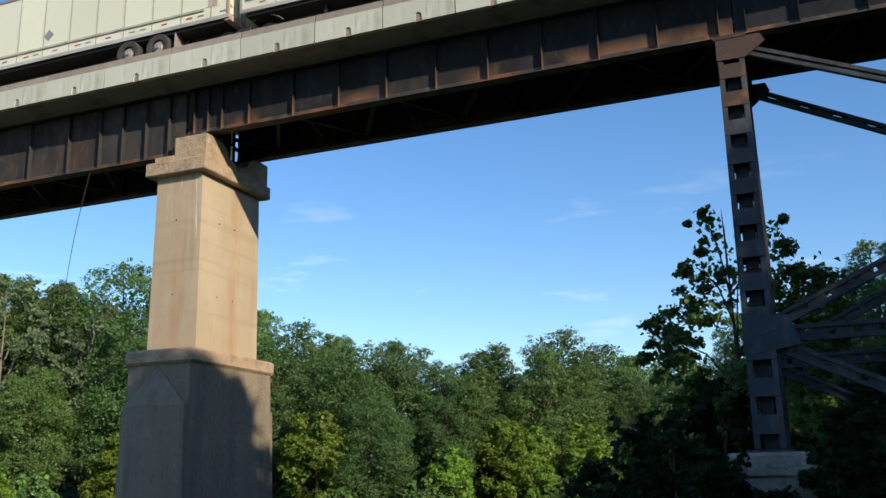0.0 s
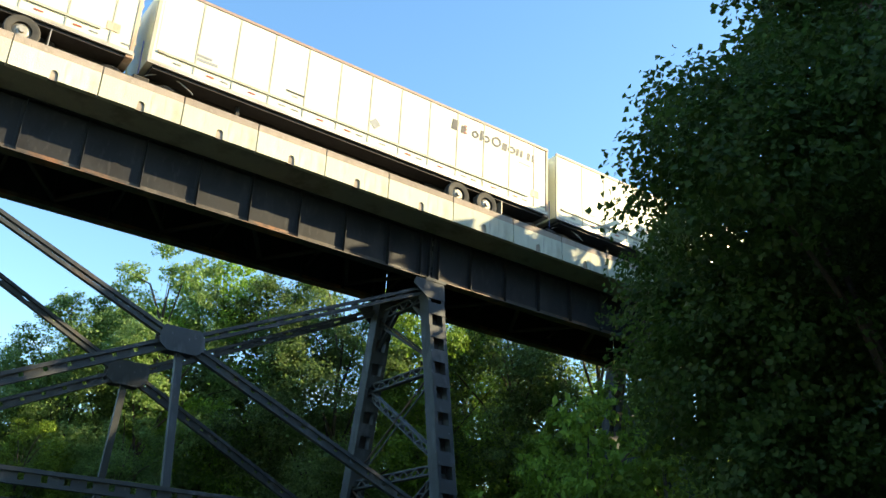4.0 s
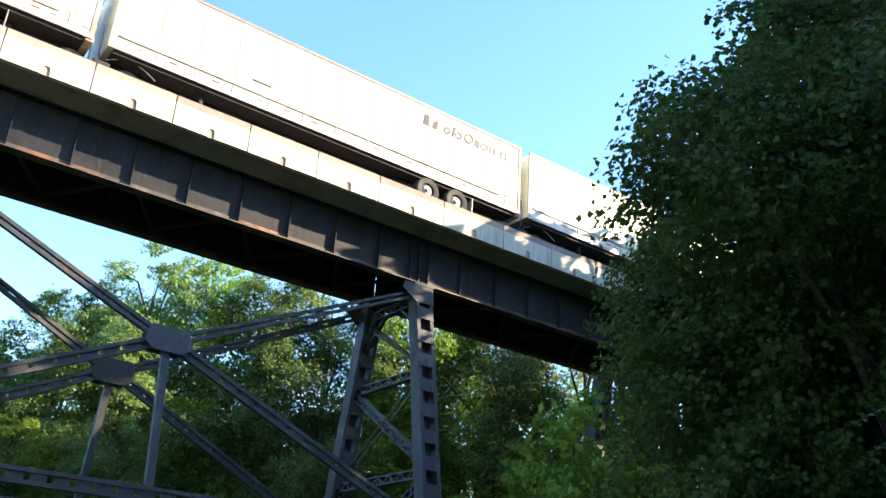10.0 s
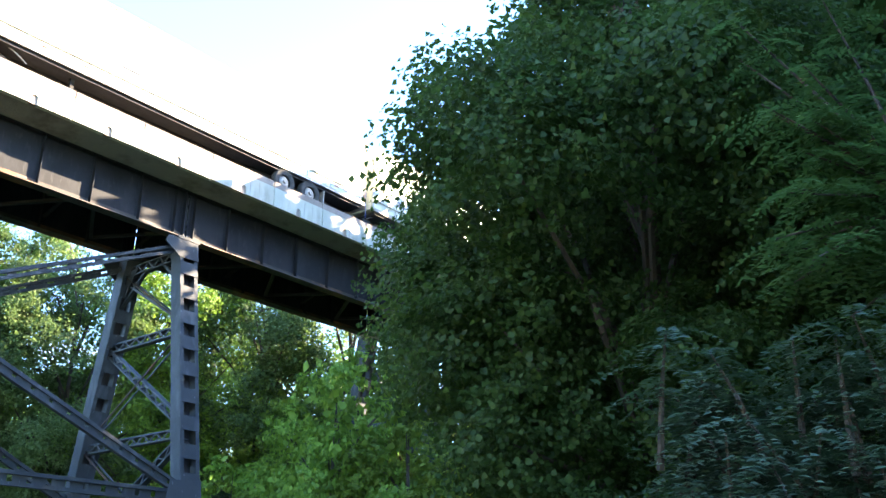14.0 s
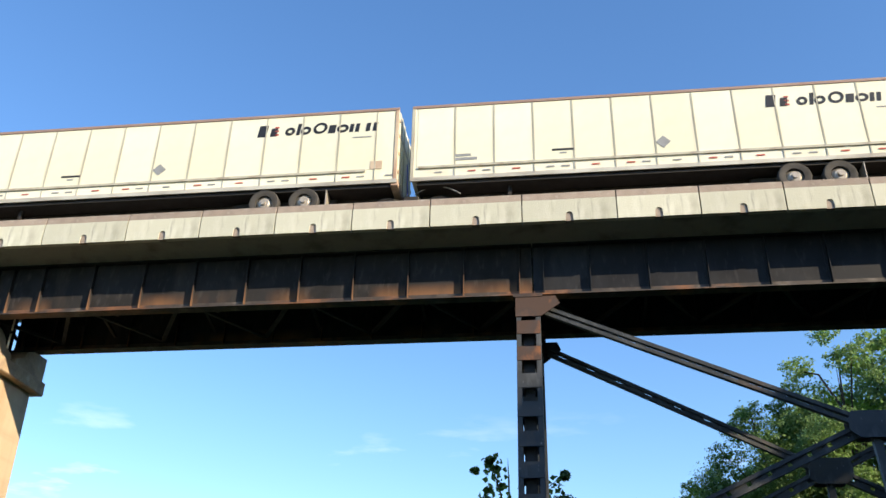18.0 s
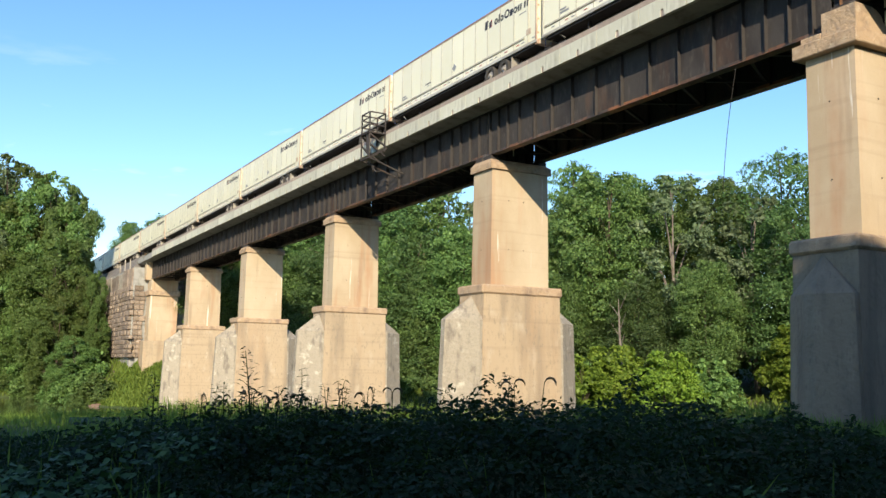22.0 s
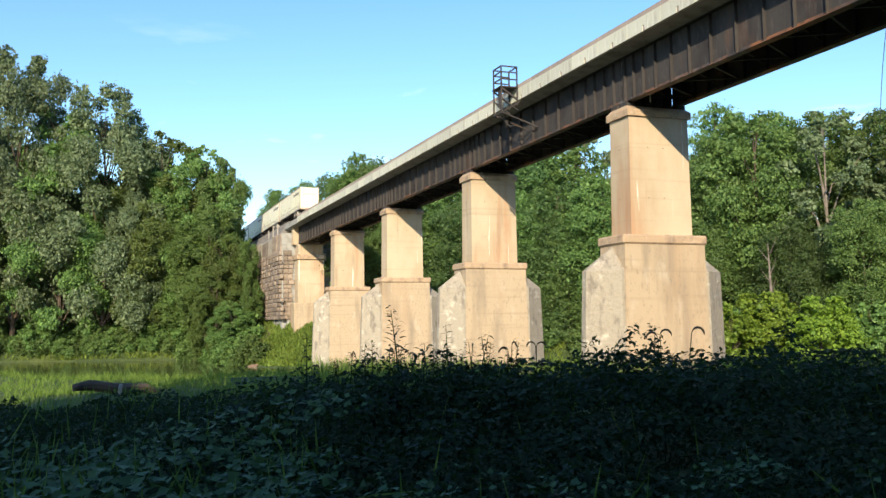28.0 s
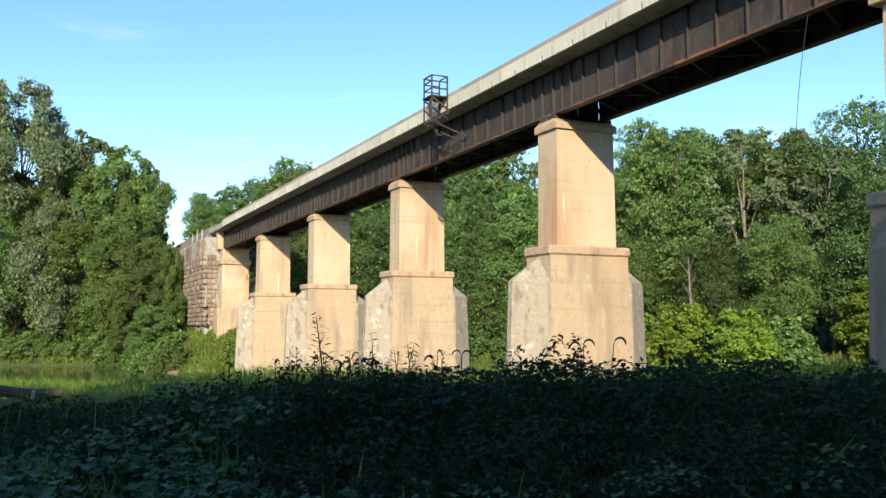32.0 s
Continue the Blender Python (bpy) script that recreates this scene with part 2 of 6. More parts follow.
STEEL = dict(
    girder=rough_surface("weathered_black_steel", (0.020, 0.021, 0.025), [
        ((0.009, 0.009, 0.012), 0.8, (1, 1, 0.7), 0.44, 0.64, 0.7), ((0.055, 0.056, 0.060), 1.3, (1, 1, 0.35), 0.54, 0.74, 0.5),
        ((0.15, 0.07, 0.035), 0.5, (1, 1, 0.8), 0.69, 0.79, 0.35), ((0.065, 0.066, 0.070), 7.0, (1, 1, 0.3), 0.57, 0.75, 0.4)], 0.56, 0.0, 0.003, 30.0, 0.0, None, 0.2),
    rusting=rough_surface("rusting_black_steel", (0.030, 0.029, 0.031), [
        ((0.018, 0.017, 0.018), 0.8, (1, 1, 0.7), 0.42, 0.62, 0.8), ((0.070, 0.058, 0.050), 1.3, (1, 1, 0.35), 0.56, 0.74, 0.4),
        ((0.20, 0.09, 0.04), 0.5, (1, 1, 0.8), 0.68, 0.78, 0.45), ((0.085, 0.080, 0.078), 7.0, (1, 1, 0.3), 0.55, 0.75, 0.4)], 0.75, 0.0, 0.006, 30.0, 0.0, ((0.30, 0.15, 0.075), 13.05, 0.6), 0.12),
    brown=rough_surface("rust_brown_steel", (0.056, 0.051, 0.049), [
        ((0.027, 0.024, 0.025), 0.8, (1, 1, 0.5), 0.42, 0.62, 0.75), ((0.15, 0.080, 0.048), 1.1, (1, 1, 0.25), 0.56, 0.78, 0.45),
        ((0.115, 0.098, 0.088), 6.0, (1, 1, 0.3), 0.55, 0.75, 0.5)], 0.7, 0.0, 0.006, 30.0, 0.1, None, 0.15),
    tower=rough_surface("grey_painted_steel", (0.050, 0.055, 0.060), [
        ((0.036, 0.040, 0.046), 1.2, (1, 1, 0.6), 0.45, 0.65, 0.8), ((0.115, 0.122, 0.13), 2.5, (1, 1, 0.3), 0.54, 0.7, 0.6),
        ((0.16, 0.085, 0.045), 0.9, (1, 1, 0.6), 0.63, 0.75, 0.4), ((0.26, 0.27, 0.28), 9.0, (1, 1, 0.5), 0.66, 0.76, 0.5)], 0.55, 0.0, 0.006, 30.0, 0.0, None, 0.25),
    rusty=rough_surface("orange_rusted_steel", (0.075, 0.050, 0.042), [
        ((0.30, 0.12, 0.05), 1.3, (1, 1, 0.6), 0.56, 0.68, 0.8), ((0.06, 0.05, 0.05), 1.1, (1, 1, 0.8), 0.5, 0.62, 0.75)], 0.7, 0.0, 0.006, 30.0, 0.0, None, 0.15),
    flange=rough_surface("rusting_flange_steel", (0.050, 0.038, 0.032), [
        ((0.28, 0.11, 0.04), 0.45, (1, 1, 0.5), 0.50, 0.64, 0.8), ((0.16, 0.14, 0.125), 1.4, (1, 1, 0.5), 0.55, 0.68, 0.6),
        ((0.022, 0.018, 0.018), 3.0, (1, 1, 0.4), 0.52, 0.66, 0.7)], 0.6, 0.0, 0.006, 30.0),
    rail=plain("rail_steel", (0.16, 0.11, 0.08), 0.5, 0.6),
    dark=plain("underframe_black", (0.022, 0.018, 0.016), 0.7),
)
CAR = dict(
    side=rough_surface("trailer_side_paint", (0.74, 0.725, 0.56), [
        ((0.60, 0.50, 0.34), 0.55, (1, 1, 0.35), 0.54, 0.74, 0.55), ((0.52, 0.42, 0.28), 1.7, (1, 1, 0.10), 0.60, 0.80, 0.45),
        ((0.78, 0.76, 0.67), 0.3, (1, 1, 1), 0.45, 0.6, 0.6)], 0.42, 0.0, 0.002, 40.0, 0.05),
    panel=rough_surface("trailer_panel_paint", (0.74, 0.725, 0.56), [
        ((0.58, 0.47, 0.31), 0.7, (1, 1, 0.3), 0.52, 0.74, 0.6), ((0.46, 0.36, 0.24), 2.6, (1, 1, 0.08), 0.58, 0.78, 0.55),
        ((0.78, 0.76, 0.67), 0.3, (1, 1, 1), 0.45, 0.6, 0.6)], 0.42, 0.0, 0.002, 40.0, 0.07),
    post=rough_surface("trailer_post", (0.44, 0.42, 0.34), [((0.22, 0.17, 0.12), 2.0, (1, 1, 0.3), 0.45, 0.7, 0.7)], 0.5, 0.0, 0.002, 40.0),
    rail=rough_surface("trailer_rail", (0.56, 0.54, 0.46), [((0.20, 0.16, 0.12), 1.5, (0.3, 1, 1), 0.45, 0.7, 0.7)], 0.45, 0.2, 0.002, 40.0),
    roof=rough_surface("roof_rail", (0.30, 0.20, 0.16), [((0.45, 0.38, 0.32), 1.5, (0.3, 1, 1), 0.5, 0.7, 0.6)], 0.5, 0.1, 0.002, 40.0),
    rust=rough_surface("trailer_end_rust", (0.50, 0.40, 0.30), [((0.28, 0.12, 0.07), 2.0, (1, 1, 0.4), 0.46, 0.64, 0.7), ((0.65, 0.58, 0.48), 3.0, (1, 1, 0.5), 0.58, 0.7, 0.7)], 0.7, 0.0, 0.004, 30.0),
    black=plain("black_lettering", (0.018, 0.018, 0.020), 0.45),
    grey=plain("grey_plate", (0.26, 0.27, 0.28), 0.5),
    red=plain("red_reflector", (0.45, 0.09, 0.06), 0.35),
    tyre=plain("tyre_rubber", (0.050, 0.046, 0.042), 0.85),
    rim=plain("wheel_rim", (0.40, 0.36, 0.31), 0.45, 0.3),
    hose=plain("air_hose", (0.34, 0.32, 0.30), 0.6),
    blue=plain("blue_cable", (0.03, 0.06, 0.28), 0.4),
)
LEAF = dict(
    deep=leaf_material("deep_bluish_leaves", (0.040, 0.088, 0.026), (0.140, 0.235, 0.074), 0.35, 0.3),
    mid=leaf_material("mid_green_leaves", (0.060, 0.105, 0.024), (0.15, 0.215, 0.055), 0.35, 0.15),
    fern=leaf_material("fern_green_leaves", (0.045, 0.110, 0.035), (0.10, 0.20, 0.065), 0.45, 0.15),
    forest=leaf_material("forest_leaves", (0.058, 0.118, 0.032), (0.205, 0.320, 0.092), 0.4, 0.3),
    yellow=leaf_material("sunlit_yellow_green_leaves", (0.130, 0.235, 0.030), (0.30, 0.45, 0.060), 0.45, 0.3),
    bright=leaf_material("light_green_leaves", (0.140, 0.235, 0.080), (0.31, 0.43, 0.165), 0.6, 0.2),
    willow=leaf_material("silver_green_leaves", (0.068, 0.108, 0.050), (0.220, 0.285, 0.148), 0.3, 0.2),
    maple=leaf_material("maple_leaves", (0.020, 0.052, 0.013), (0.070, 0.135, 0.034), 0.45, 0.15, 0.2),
    blue=leaf_material("bluish_pinnate_leaves", (0.050, 0.090, 0.065), (0.10, 0.16, 0.11), 0.3, 0.15),
    # the near bank's shade is put into this very dark green
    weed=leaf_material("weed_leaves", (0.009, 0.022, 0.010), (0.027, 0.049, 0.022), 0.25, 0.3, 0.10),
    broad=leaf_material("broad_weed_leaves", (0.040, 0.076, 0.026), (0.098, 0.155, 0.064), 0.25, 0.25, 0.12),
    # vine heaps on the ridge, also coloured dark for the shade there
    ridge=leaf_material("shade_dark_vine_leaves", (0.015, 0.033, 0.011), (0.036, 0.064, 0.027), 0.25, 0.3, 0.10),
    grass=leaf_material("grass_blades", (0.085, 0.150, 0.026), (0.23, 0.33, 0.065), 0.4, 0.2, 0.15),
    seed=leaf_material("seed_heads", (0.06, 0.045, 0.025), (0.13, 0.10, 0.055), 0.2, 0.2),
)
GREY_BARK = rough_surface("grey_dead_bark", (0.20, 0.17, 0.14), [((0.07, 0.055, 0.045), 3.0, (1, 1, 0.3), 0.45, 0.65, 0.8)], 0.95, 0.0, 0.04, 12.0)
BARK = rough_surface("bark", (0.095, 0.070, 0.050), [((0.035, 0.028, 0.022), 3.0, (1, 1, 0.3), 0.45, 0.65, 0.8)], 0.95, 0.0, 0.04, 12.0)
PALE_BARK = rough_surface("pale_dead_bark", (0.40, 0.36, 0.30), [((0.15, 0.12, 0.10), 3.0, (1, 1, 0.3), 0.5, 0.7, 0.7)], 0.95, 0.0, 0.04, 12.0)
SOIL = rough_surface("grassy_soil", (0.055, 0.085, 0.022), [
    ((0.12, 0.15, 0.035), 0.15, (1, 1, 1), 0.45, 0.65, 0.8), ((0.13, 0.095, 0.06), 0.08, (1, 1, 1), 0.58, 0.70, 0.8),
    ((0.03, 0.05, 0.015), 1.7, (1, 1, 1), 0.45, 0.7, 0.7)], 0.95, 0.0, 0.12, 3.0)
PATH_SOIL = rough_surface("bare_clay", (0.30, 0.20, 0.14), [((0.17, 0.12, 0.08), 1.5, (1, 1, 1), 0.45, 0.7, 0.7)], 0.95, 0.0, 0.06, 5.0)


def water_material():
    m, tree, bsdf = material("river_water")
    bsdf.inputs["Base Color"].default_value = (0.045, 0.052, 0.024, 1)
    bsdf.inputs["Roughness"].default_value = 0.08
    b = tree.nodes.new("ShaderNodeBump")
    b.inputs["Distance"].default_value = 0.005
    tree.links.new(noise_node(tree, 0.6, 3.0, (1, 0.4, 1)), b.inputs["Height"])
    tree.links.new(b.outputs[0], bsdf.inputs["Normal"])
    return m


# ---- building helpers ----


def link_bm(name, bm, mat, smooth=False):
    me = bpy.data.meshes.new(name)
    bm.normal_update()
    bm.to_mesh(me)
    bm.free()
    me.materials.append(mat)
    if smooth:
        me.shade_smooth()
    return new(name, me)


def part(name, bm, mat, parent, label=""):
    """One mesh object under a thing or under a part."""
    ob = link_bm(name, bm, mat)
    ob.parent = parent
    return tagged(ob, label)


def again(ob, parent, m):
    """The same part once more at another pose, on the same mesh."""
    o = ob.copy()
    scene.collection.objects.link(o)
    o.parent, o.matrix_basis = parent, m
    return o


def thing(name, label, category, group="", at=(0, 0, 0), kind=""):
    ob = new(name)
    ob.location = at
    return tagged(ob, label, category, group, kind)


def add_box(bm, x0, x1, y0, y1, z0, z1, bevel=0.0):
    vs = [bm.verts.new((x, y, z)) for z in (z0, z1) for y in (y0, y1) for x in (x0, x1)]
    fs = [bm.faces.new([vs[i] for i in f]) for f in ((0, 2, 3, 1), (4, 5, 7, 6), (0, 1, 5, 4), (2, 6, 7, 3), (0, 4, 6, 2), (1, 3, 7, 5))]
    if bevel:
        es = {e for f in fs for e in f.edges}
        bmesh.ops.bevel(bm, geom=list(es), offset=bevel, segments=1, affect="EDGES")
    return bm


def boxes(*rows, bevel=0.0):
    bm = bmesh.new()
    for r in rows:
        add_box(bm, *r, bevel=bevel)
    return bm


def add_beam(bm, p, q, w, h, up=(0, 0, 1)):
    """A straight bar of width w and height h from p to q."""
    p, q = Vector(p), Vector(q)
    d = (q - p).normalized()
    s = d.cross(Vector(up))
    s = s.normalized() if s.length > 1e-4 else Vector((1, 0, 0))
    u = s.cross(d)
    vs = [bm.verts.new(c + s * (a * w / 2) + u * (b * h / 2)) for c in (p, q) for a, b in ((-1, -1), (1, -1), (1, 1), (-1, 1))]
    for f in ((3, 2, 1, 0), (4, 5, 6, 7), (0, 1, 5, 4), (1, 2, 6, 5), (2, 3, 7, 6), (3, 0, 4, 7)):
        bm.faces.new([vs[i] for i in f])
    return bm


def beam(p, q, w, h, up=(0, 0, 1)):
    return add_beam(bmesh.new(), p, q, w, h, up)


def add_tube(bm, pts, radii, sides=6):
    """A bent, tapering tube through the points."""
    rings = []
    for i, (p, r) in enumerate(zip(pts, radii)):
        a, b = Vector(pts[max(i - 1, 0)]), Vector(pts[min(i + 1, len(pts) - 1)])
        d = (b - a).normalized()
        s = d.cross(Vector((0.31, 0.2, 0.93)))
        s = s.normalized() if s.length > 1e-3 else Vector((1, 0, 0))
        u = d.cross(s)
        rings.append([bm.verts.new(Vector(p) + (s * math.cos(k) + u * math.sin(k)) * r) for k in (2 * math.pi * j / sides for j in range(sides))])
    for a, b in zip(rings, rings[1:]):
        for j in range(sides):
            bm.faces.new((a[j], a[(j + 1) % sides], b[(j + 1) % sides], b[j]))
    bm.faces.new(rings[0][::-1])
    bm.faces.new(rings[-1])
    return bm


def prism(outline, axis, lo, hi):
    """A flat outline of (a, b) pairs pushed out along an axis: 'x' (a, b are y, z), 'y' (x, z) or 'z' (x, y)."""
    bm = bmesh.new()
    put = {"x": lambda a, b, c: (c, a, b), "y": lambda a, b, c: (a, c, b), "z": lambda a, b, c: (a, b, c)}[axis]
    one, two = ([bm.verts.new(put(a, b, c)) for a, b in outline] for c in (lo, hi))
    n = len(outline)
    bm.faces.new(one[::-1])
    bm.faces.new(two)
    for i in range(n):
        bm.faces.new((one[i], one[(i + 1) % n], two[(i + 1) % n], two[i]))
    bmesh.ops.recalc_face_normals(bm, faces=bm.faces)
    return bm


def loft(levels):
    """A solid through stacked outlines of equal length: rows of (x, y, z) points."""
    bm = bmesh.new()
    rings = [[bm.verts.new(p) for p in level] for level in levels]
    n = len(rings[0])
    for a, b in zip(rings, rings[1:]):
        for i in range(n):
            bm.faces.new((a[i], a[(i + 1) % n], b[(i + 1) % n], b[i]))
    bm.faces.new(rings[0][::-1])
    bm.faces.new(rings[-1])
    bmesh.ops.recalc_face_normals(bm, faces=bm.faces)
    return bm


def mesh_arrays(name, verts, faces, mat):
    """A mesh from arrays: verts (n, 3) and faces (m, 3) or (m, 4)."""
    me = bpy.data.meshes.new(name)
    k = faces.shape[1]
    me.vertices.add(len(verts))
    me.vertices.foreach_set("co", np.ascontiguousarray(verts, np.float32).ravel())
    me.loops.add(faces.size)
    me.loops.foreach_set("vertex_index", np.ascontiguousarray(faces, np.int32).ravel())
    me.polygons.add(len(faces))
    me.polygons.foreach_set("loop_start", np.arange(0, faces.size, k, dtype=np.int32))
    me.update(calc_edges=True)
    me.materials.append(mat)
    return me

# ---- the bridge: plan in metres, x along the track, y across it, z up ----
MID = 25.6                     # the track's centre line
PIER_X = [-18.5 - 20.95 * i for i in range(5)]
END_PIER_X = -123.4
TOWER_X = (-0.75, 16.3)
BENT_X = 28.3
WATER_Z = -3.9


def bridge_deck():
    deck = thing("bridge_deck", "grey precast concrete ballast deck with stained fascia panels on steel girders", "bridge deck", kind="structure")
    x0, x1 = -128.0, 52.0
    part("slab", prism([(22.98, 14.84), (23.95, 14.74), (27.25, 14.74), (28.22, 14.84), (28.22, 15.5), (22.98, 15.5)], "x", x0, x1), STONE["slab"], deck)
    part("ballast", prism([(23.2, 15.5), (28.0, 15.5), (28.0, 15.66), (26.9, 16.12), (24.3, 16.12), (23.2, 15.66)], "x", x0, x1), STONE["ballast"], deck)
    # panel edges: wide panels over each support, even ones between
    edges = [-3.51, -0.815, 1.89]
    while edges[-1] < 13.0:
        edges.append(edges[-1] + 2.33)
    edges += [edges[-1] + 2.62, edges[-1] + 5.28]
    while edges[-1] < 50:
        edges.append(edges[-1] + 2.33)
    left = [-3.51 - 2.335 * k for k in range(1, 5)]
    for x in PIER_X:
        left += [x + 2.73, x, x - 2.73] if x != PIER_X[0] else [-15.55, -18.3, -21.0]
        left += [left[-1] - 2.582 * k for k in range(1, 6)]
    left = sorted({round(v, 2) for v in left if v > -124.2})
    edges = sorted(left + [e for e in edges if e >= -3.6])
    made = {}
    for a, b in zip(edges, edges[1:]):
        w = round(b - a, 2)
        if w < 0.5:
            continue
        if w not in made:
            h, g = w / 2, 0.018
            # an arched drain notch stands in the lower edge of each panel
            notch = [(-0.10 * math.cos(k), 0.20 + 0.09 * math.sin(k)) for k in (math.pi * j / 6 for j in range(7))]
            outline = [(-h + g, 0.0), (-0.11, 0.0)] + notch + [(0.11, 0.0), (h - g, 0.0), (h - g, 0.71), (-h + g, 0.71)]
            panel = part("fascia_panel", prism(outline, "y", -0.085, 0.085), STONE["fascia"], deck)
            curb = part("kerb_block", boxes((-h + g, h - g, -0.055, 0.125, 0.725, 0.955), bevel=0.008), STONE["curb"], deck, "brownish recessed kerb block")
            back = part("notch_back", boxes((-0.12, 0.12, -0.045, 0.04, 0.0, 0.3)), STONE["curb"], deck)
            made[w] = (panel, curb, back)
            for o in made[w]:
                o.matrix_basis = pose((a + b) / 2, 22.885, 14.82)
        else:
            for o in made[w]:
                again(o, deck, pose((a + b) / 2, 22.885, 14.82))
        again(made[w][0], deck, pose((a + b) / 2, 28.315, 14.82, 0, 0, 180))
    for y in (MID - 0.75, MID + 0.75):
        rail = thing("rail", "worn brown steel running rail on the ballast", "rail", "running rails", kind="structure")
        part("rail_bar", boxes((-700, 480, y - 0.035, y + 0.035, 16.24, 16.30), (-700, 480, y - 0.012, y + 0.012, 16.13, 16.24), (-700, 480, y - 0.07, y + 0.07, 16.10, 16.14)), STEEL["rail"], rail)


def girder_span(x0, x1, z0, stiff, mat, ends=()):
    """A pair of plate girders with flanges, stiffeners and wind bracing below the deck."""
    span = thing("girder_span", "dark rust-stained steel plate girder span under the concrete deck", "girder", "girder spans")
    top = 14.73
    for y in (24.13, 27.07):
        part("web", boxes((x0, x1, y - 0.012, y + 0.012, z0 + 0.04, top - 0.04)), mat, span)
        part("bottom_flange", boxes((x0, x1, y - 0.2, y + 0.2, z0, z0 + 0.04)), STEEL["flange"], span)
        part("top_flange", boxes((x0, x1, y - 0.2, y + 0.2, top - 0.04, top)), mat, span)
        part("flange_angle", boxes((x0, x1, y - 0.14, y - 0.013, z0 + 0.042, z0 + 0.055), (x0, x1, y - 0.03, y - 0.0125, z0 + 0.055, z0 + 0.2)), STEEL["flange"], span)
    h = top - z0 - 0.08
    near = part("stiffener", boxes((-0.012, 0.012, -0.175, -0.013, 0, h), (-0.09, -0.012, -0.026, -0.013, 0, h)), mat, span)
    far = part("stiffener", boxes((-0.012, 0.012, -0.165, -0.013, 0, h)), mat, span)
    for k, x in enumerate(list(stiff) + list(ends)):
        for ob, y, turn in ((near, 24.13, 0), (far, 27.07, 0), (far, 27.07, 180)):
            m = pose(x, y, z0 + 0.04, 0, 0, turn)
            if k == 0 and not turn:
                ob.matrix_basis = m
            else:
                again(ob, span, m)
    # wind bracing between the girders
    n = max(2, round((x1 - x0) / 3.6))
    for i in range(n):
        a, b = x0 + (x1 - x0) * i / n, x0 + (x1 - x0) * (i + 1) / n
        part("lateral_brace", beam((a + 0.1, 24.2, z0 + 0.28), ((a + b) / 2, 27.0, z0 + 0.28), 0.12, 0.1), STEEL["dark"], span)
        part("lateral_brace", beam(((a + b) / 2, 27.0, z0 + 0.28), (b - 0.1, 24.2, z0 + 0.28), 0.12, 0.1), STEEL["dark"], span)
        c = beam((a, 24.15, z0 + 0.5), (a, 27.05, top - 0.4), 0.09, 0.09)
        add_beam(c, (a + 0.02, 24.15, top - 0.4), (a + 0.02, 27.05, z0 + 0.5), 0.09, 0.09)
        part("cross_frame", c, STEEL["dark"], span)
    return span


def girders():
    low = 13.05
    girder_span(-18.42, -0.62, low, [-2.63 - 1.665 * k for k in range(9)], STEEL["rusting"], (-0.98, -17.0, -17.55, -18.1))
    girder_span(-0.58, 16.28, low, [1.08 + 1.67 * k for k in range(9)], STEEL["girder"], (-0.28, 15.75, 16.1))
    girder_span(16.32, 28.1, low, [17.9 + 1.6 * k for k in range(6)], STEEL["girder"], (16.5, 27.8))
    girder_span(28.14, 52.0, low, [29.5 + 1.67 * k for k in range(13)], STEEL["girder"], (28.4, 51.6))
    shares = (0.64, 1.6, 2.6, 3.6, 5.0, 6.8, 8.45, 10.15, 11.85, 13.55, 15.1, 16.5, 17.8, 18.85, 19.7, 20.5)
    for x in PIER_X:
        girder_span(x - 20.91, x - 0.04, 12.42, [x - s for s in shares], STEEL["brown"])


def pier_base(p, x, foot, nose, half=1.17):
    """The wide lower part: body, with a pointed nose upstream and down, roofed by a small pyramid."""
    y0, y1 = 23.32, 27.9
    s = 0.018
    grow = (5.28 - foot) * s
    part("footing_body", loft([
        [(x - half - grow, y0 - grow, foot), (x + half + grow, y0 - grow, foot), (x + half + grow, y1 + grow, foot), (x - half - grow, y1 + grow, foot)],
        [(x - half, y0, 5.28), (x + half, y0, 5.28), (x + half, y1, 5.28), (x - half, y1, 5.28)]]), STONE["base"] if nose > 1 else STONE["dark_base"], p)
    if not nose:
        return
    top = 3.98
    g = (top - foot) * 0.025
    for side, y in ((-1, y0), (1, y1)):
        w = half * 0.98
        bm = bmesh.new()
        yb, yt = y - side * 0.3, y + side * nose
        lo = [bm.verts.new(v) for v in ((x - w - g, yb, foot), (x - w - g, y + side * 0.25, foot), (x - 0.22, yt + side * g * 1.5, foot), (x + 0.22, yt + side * g * 1.5, foot), (x + w + g, y + side * 0.25, foot), (x + w + g, yb, foot))]
        hi = [bm.verts.new(v) for v in ((x - w, yb, top), (x - w, y + side * 0.2, top), (x - 0.2, yt, top), (x + 0.2, yt, top), (x + w, y + side * 0.2, top), (x + w, yb, top))]
        tip = bm.verts.new((x, y + side * 0.04, top + 1.22))
        for i in range(5):
            bm.faces.new((lo[i], lo[i + 1], hi[i + 1], hi[i]))
            bm.faces.new((hi[i], hi[i + 1], tip))
        bm.faces.new(lo)
        bm.faces.new((lo[5], lo[0], hi[0], hi[5]))
        bm.faces.new((hi[5], hi[0], tip))
        bmesh.ops.recalc_face_normals(bm, faces=bm.faces)
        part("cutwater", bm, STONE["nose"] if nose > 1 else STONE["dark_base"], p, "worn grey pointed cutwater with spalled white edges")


def block(x0, x1, y0, y1, z0, z1, bevel=0.03):
    return boxes((x0, x1, y0, y1, z0, z1), bevel=bevel)


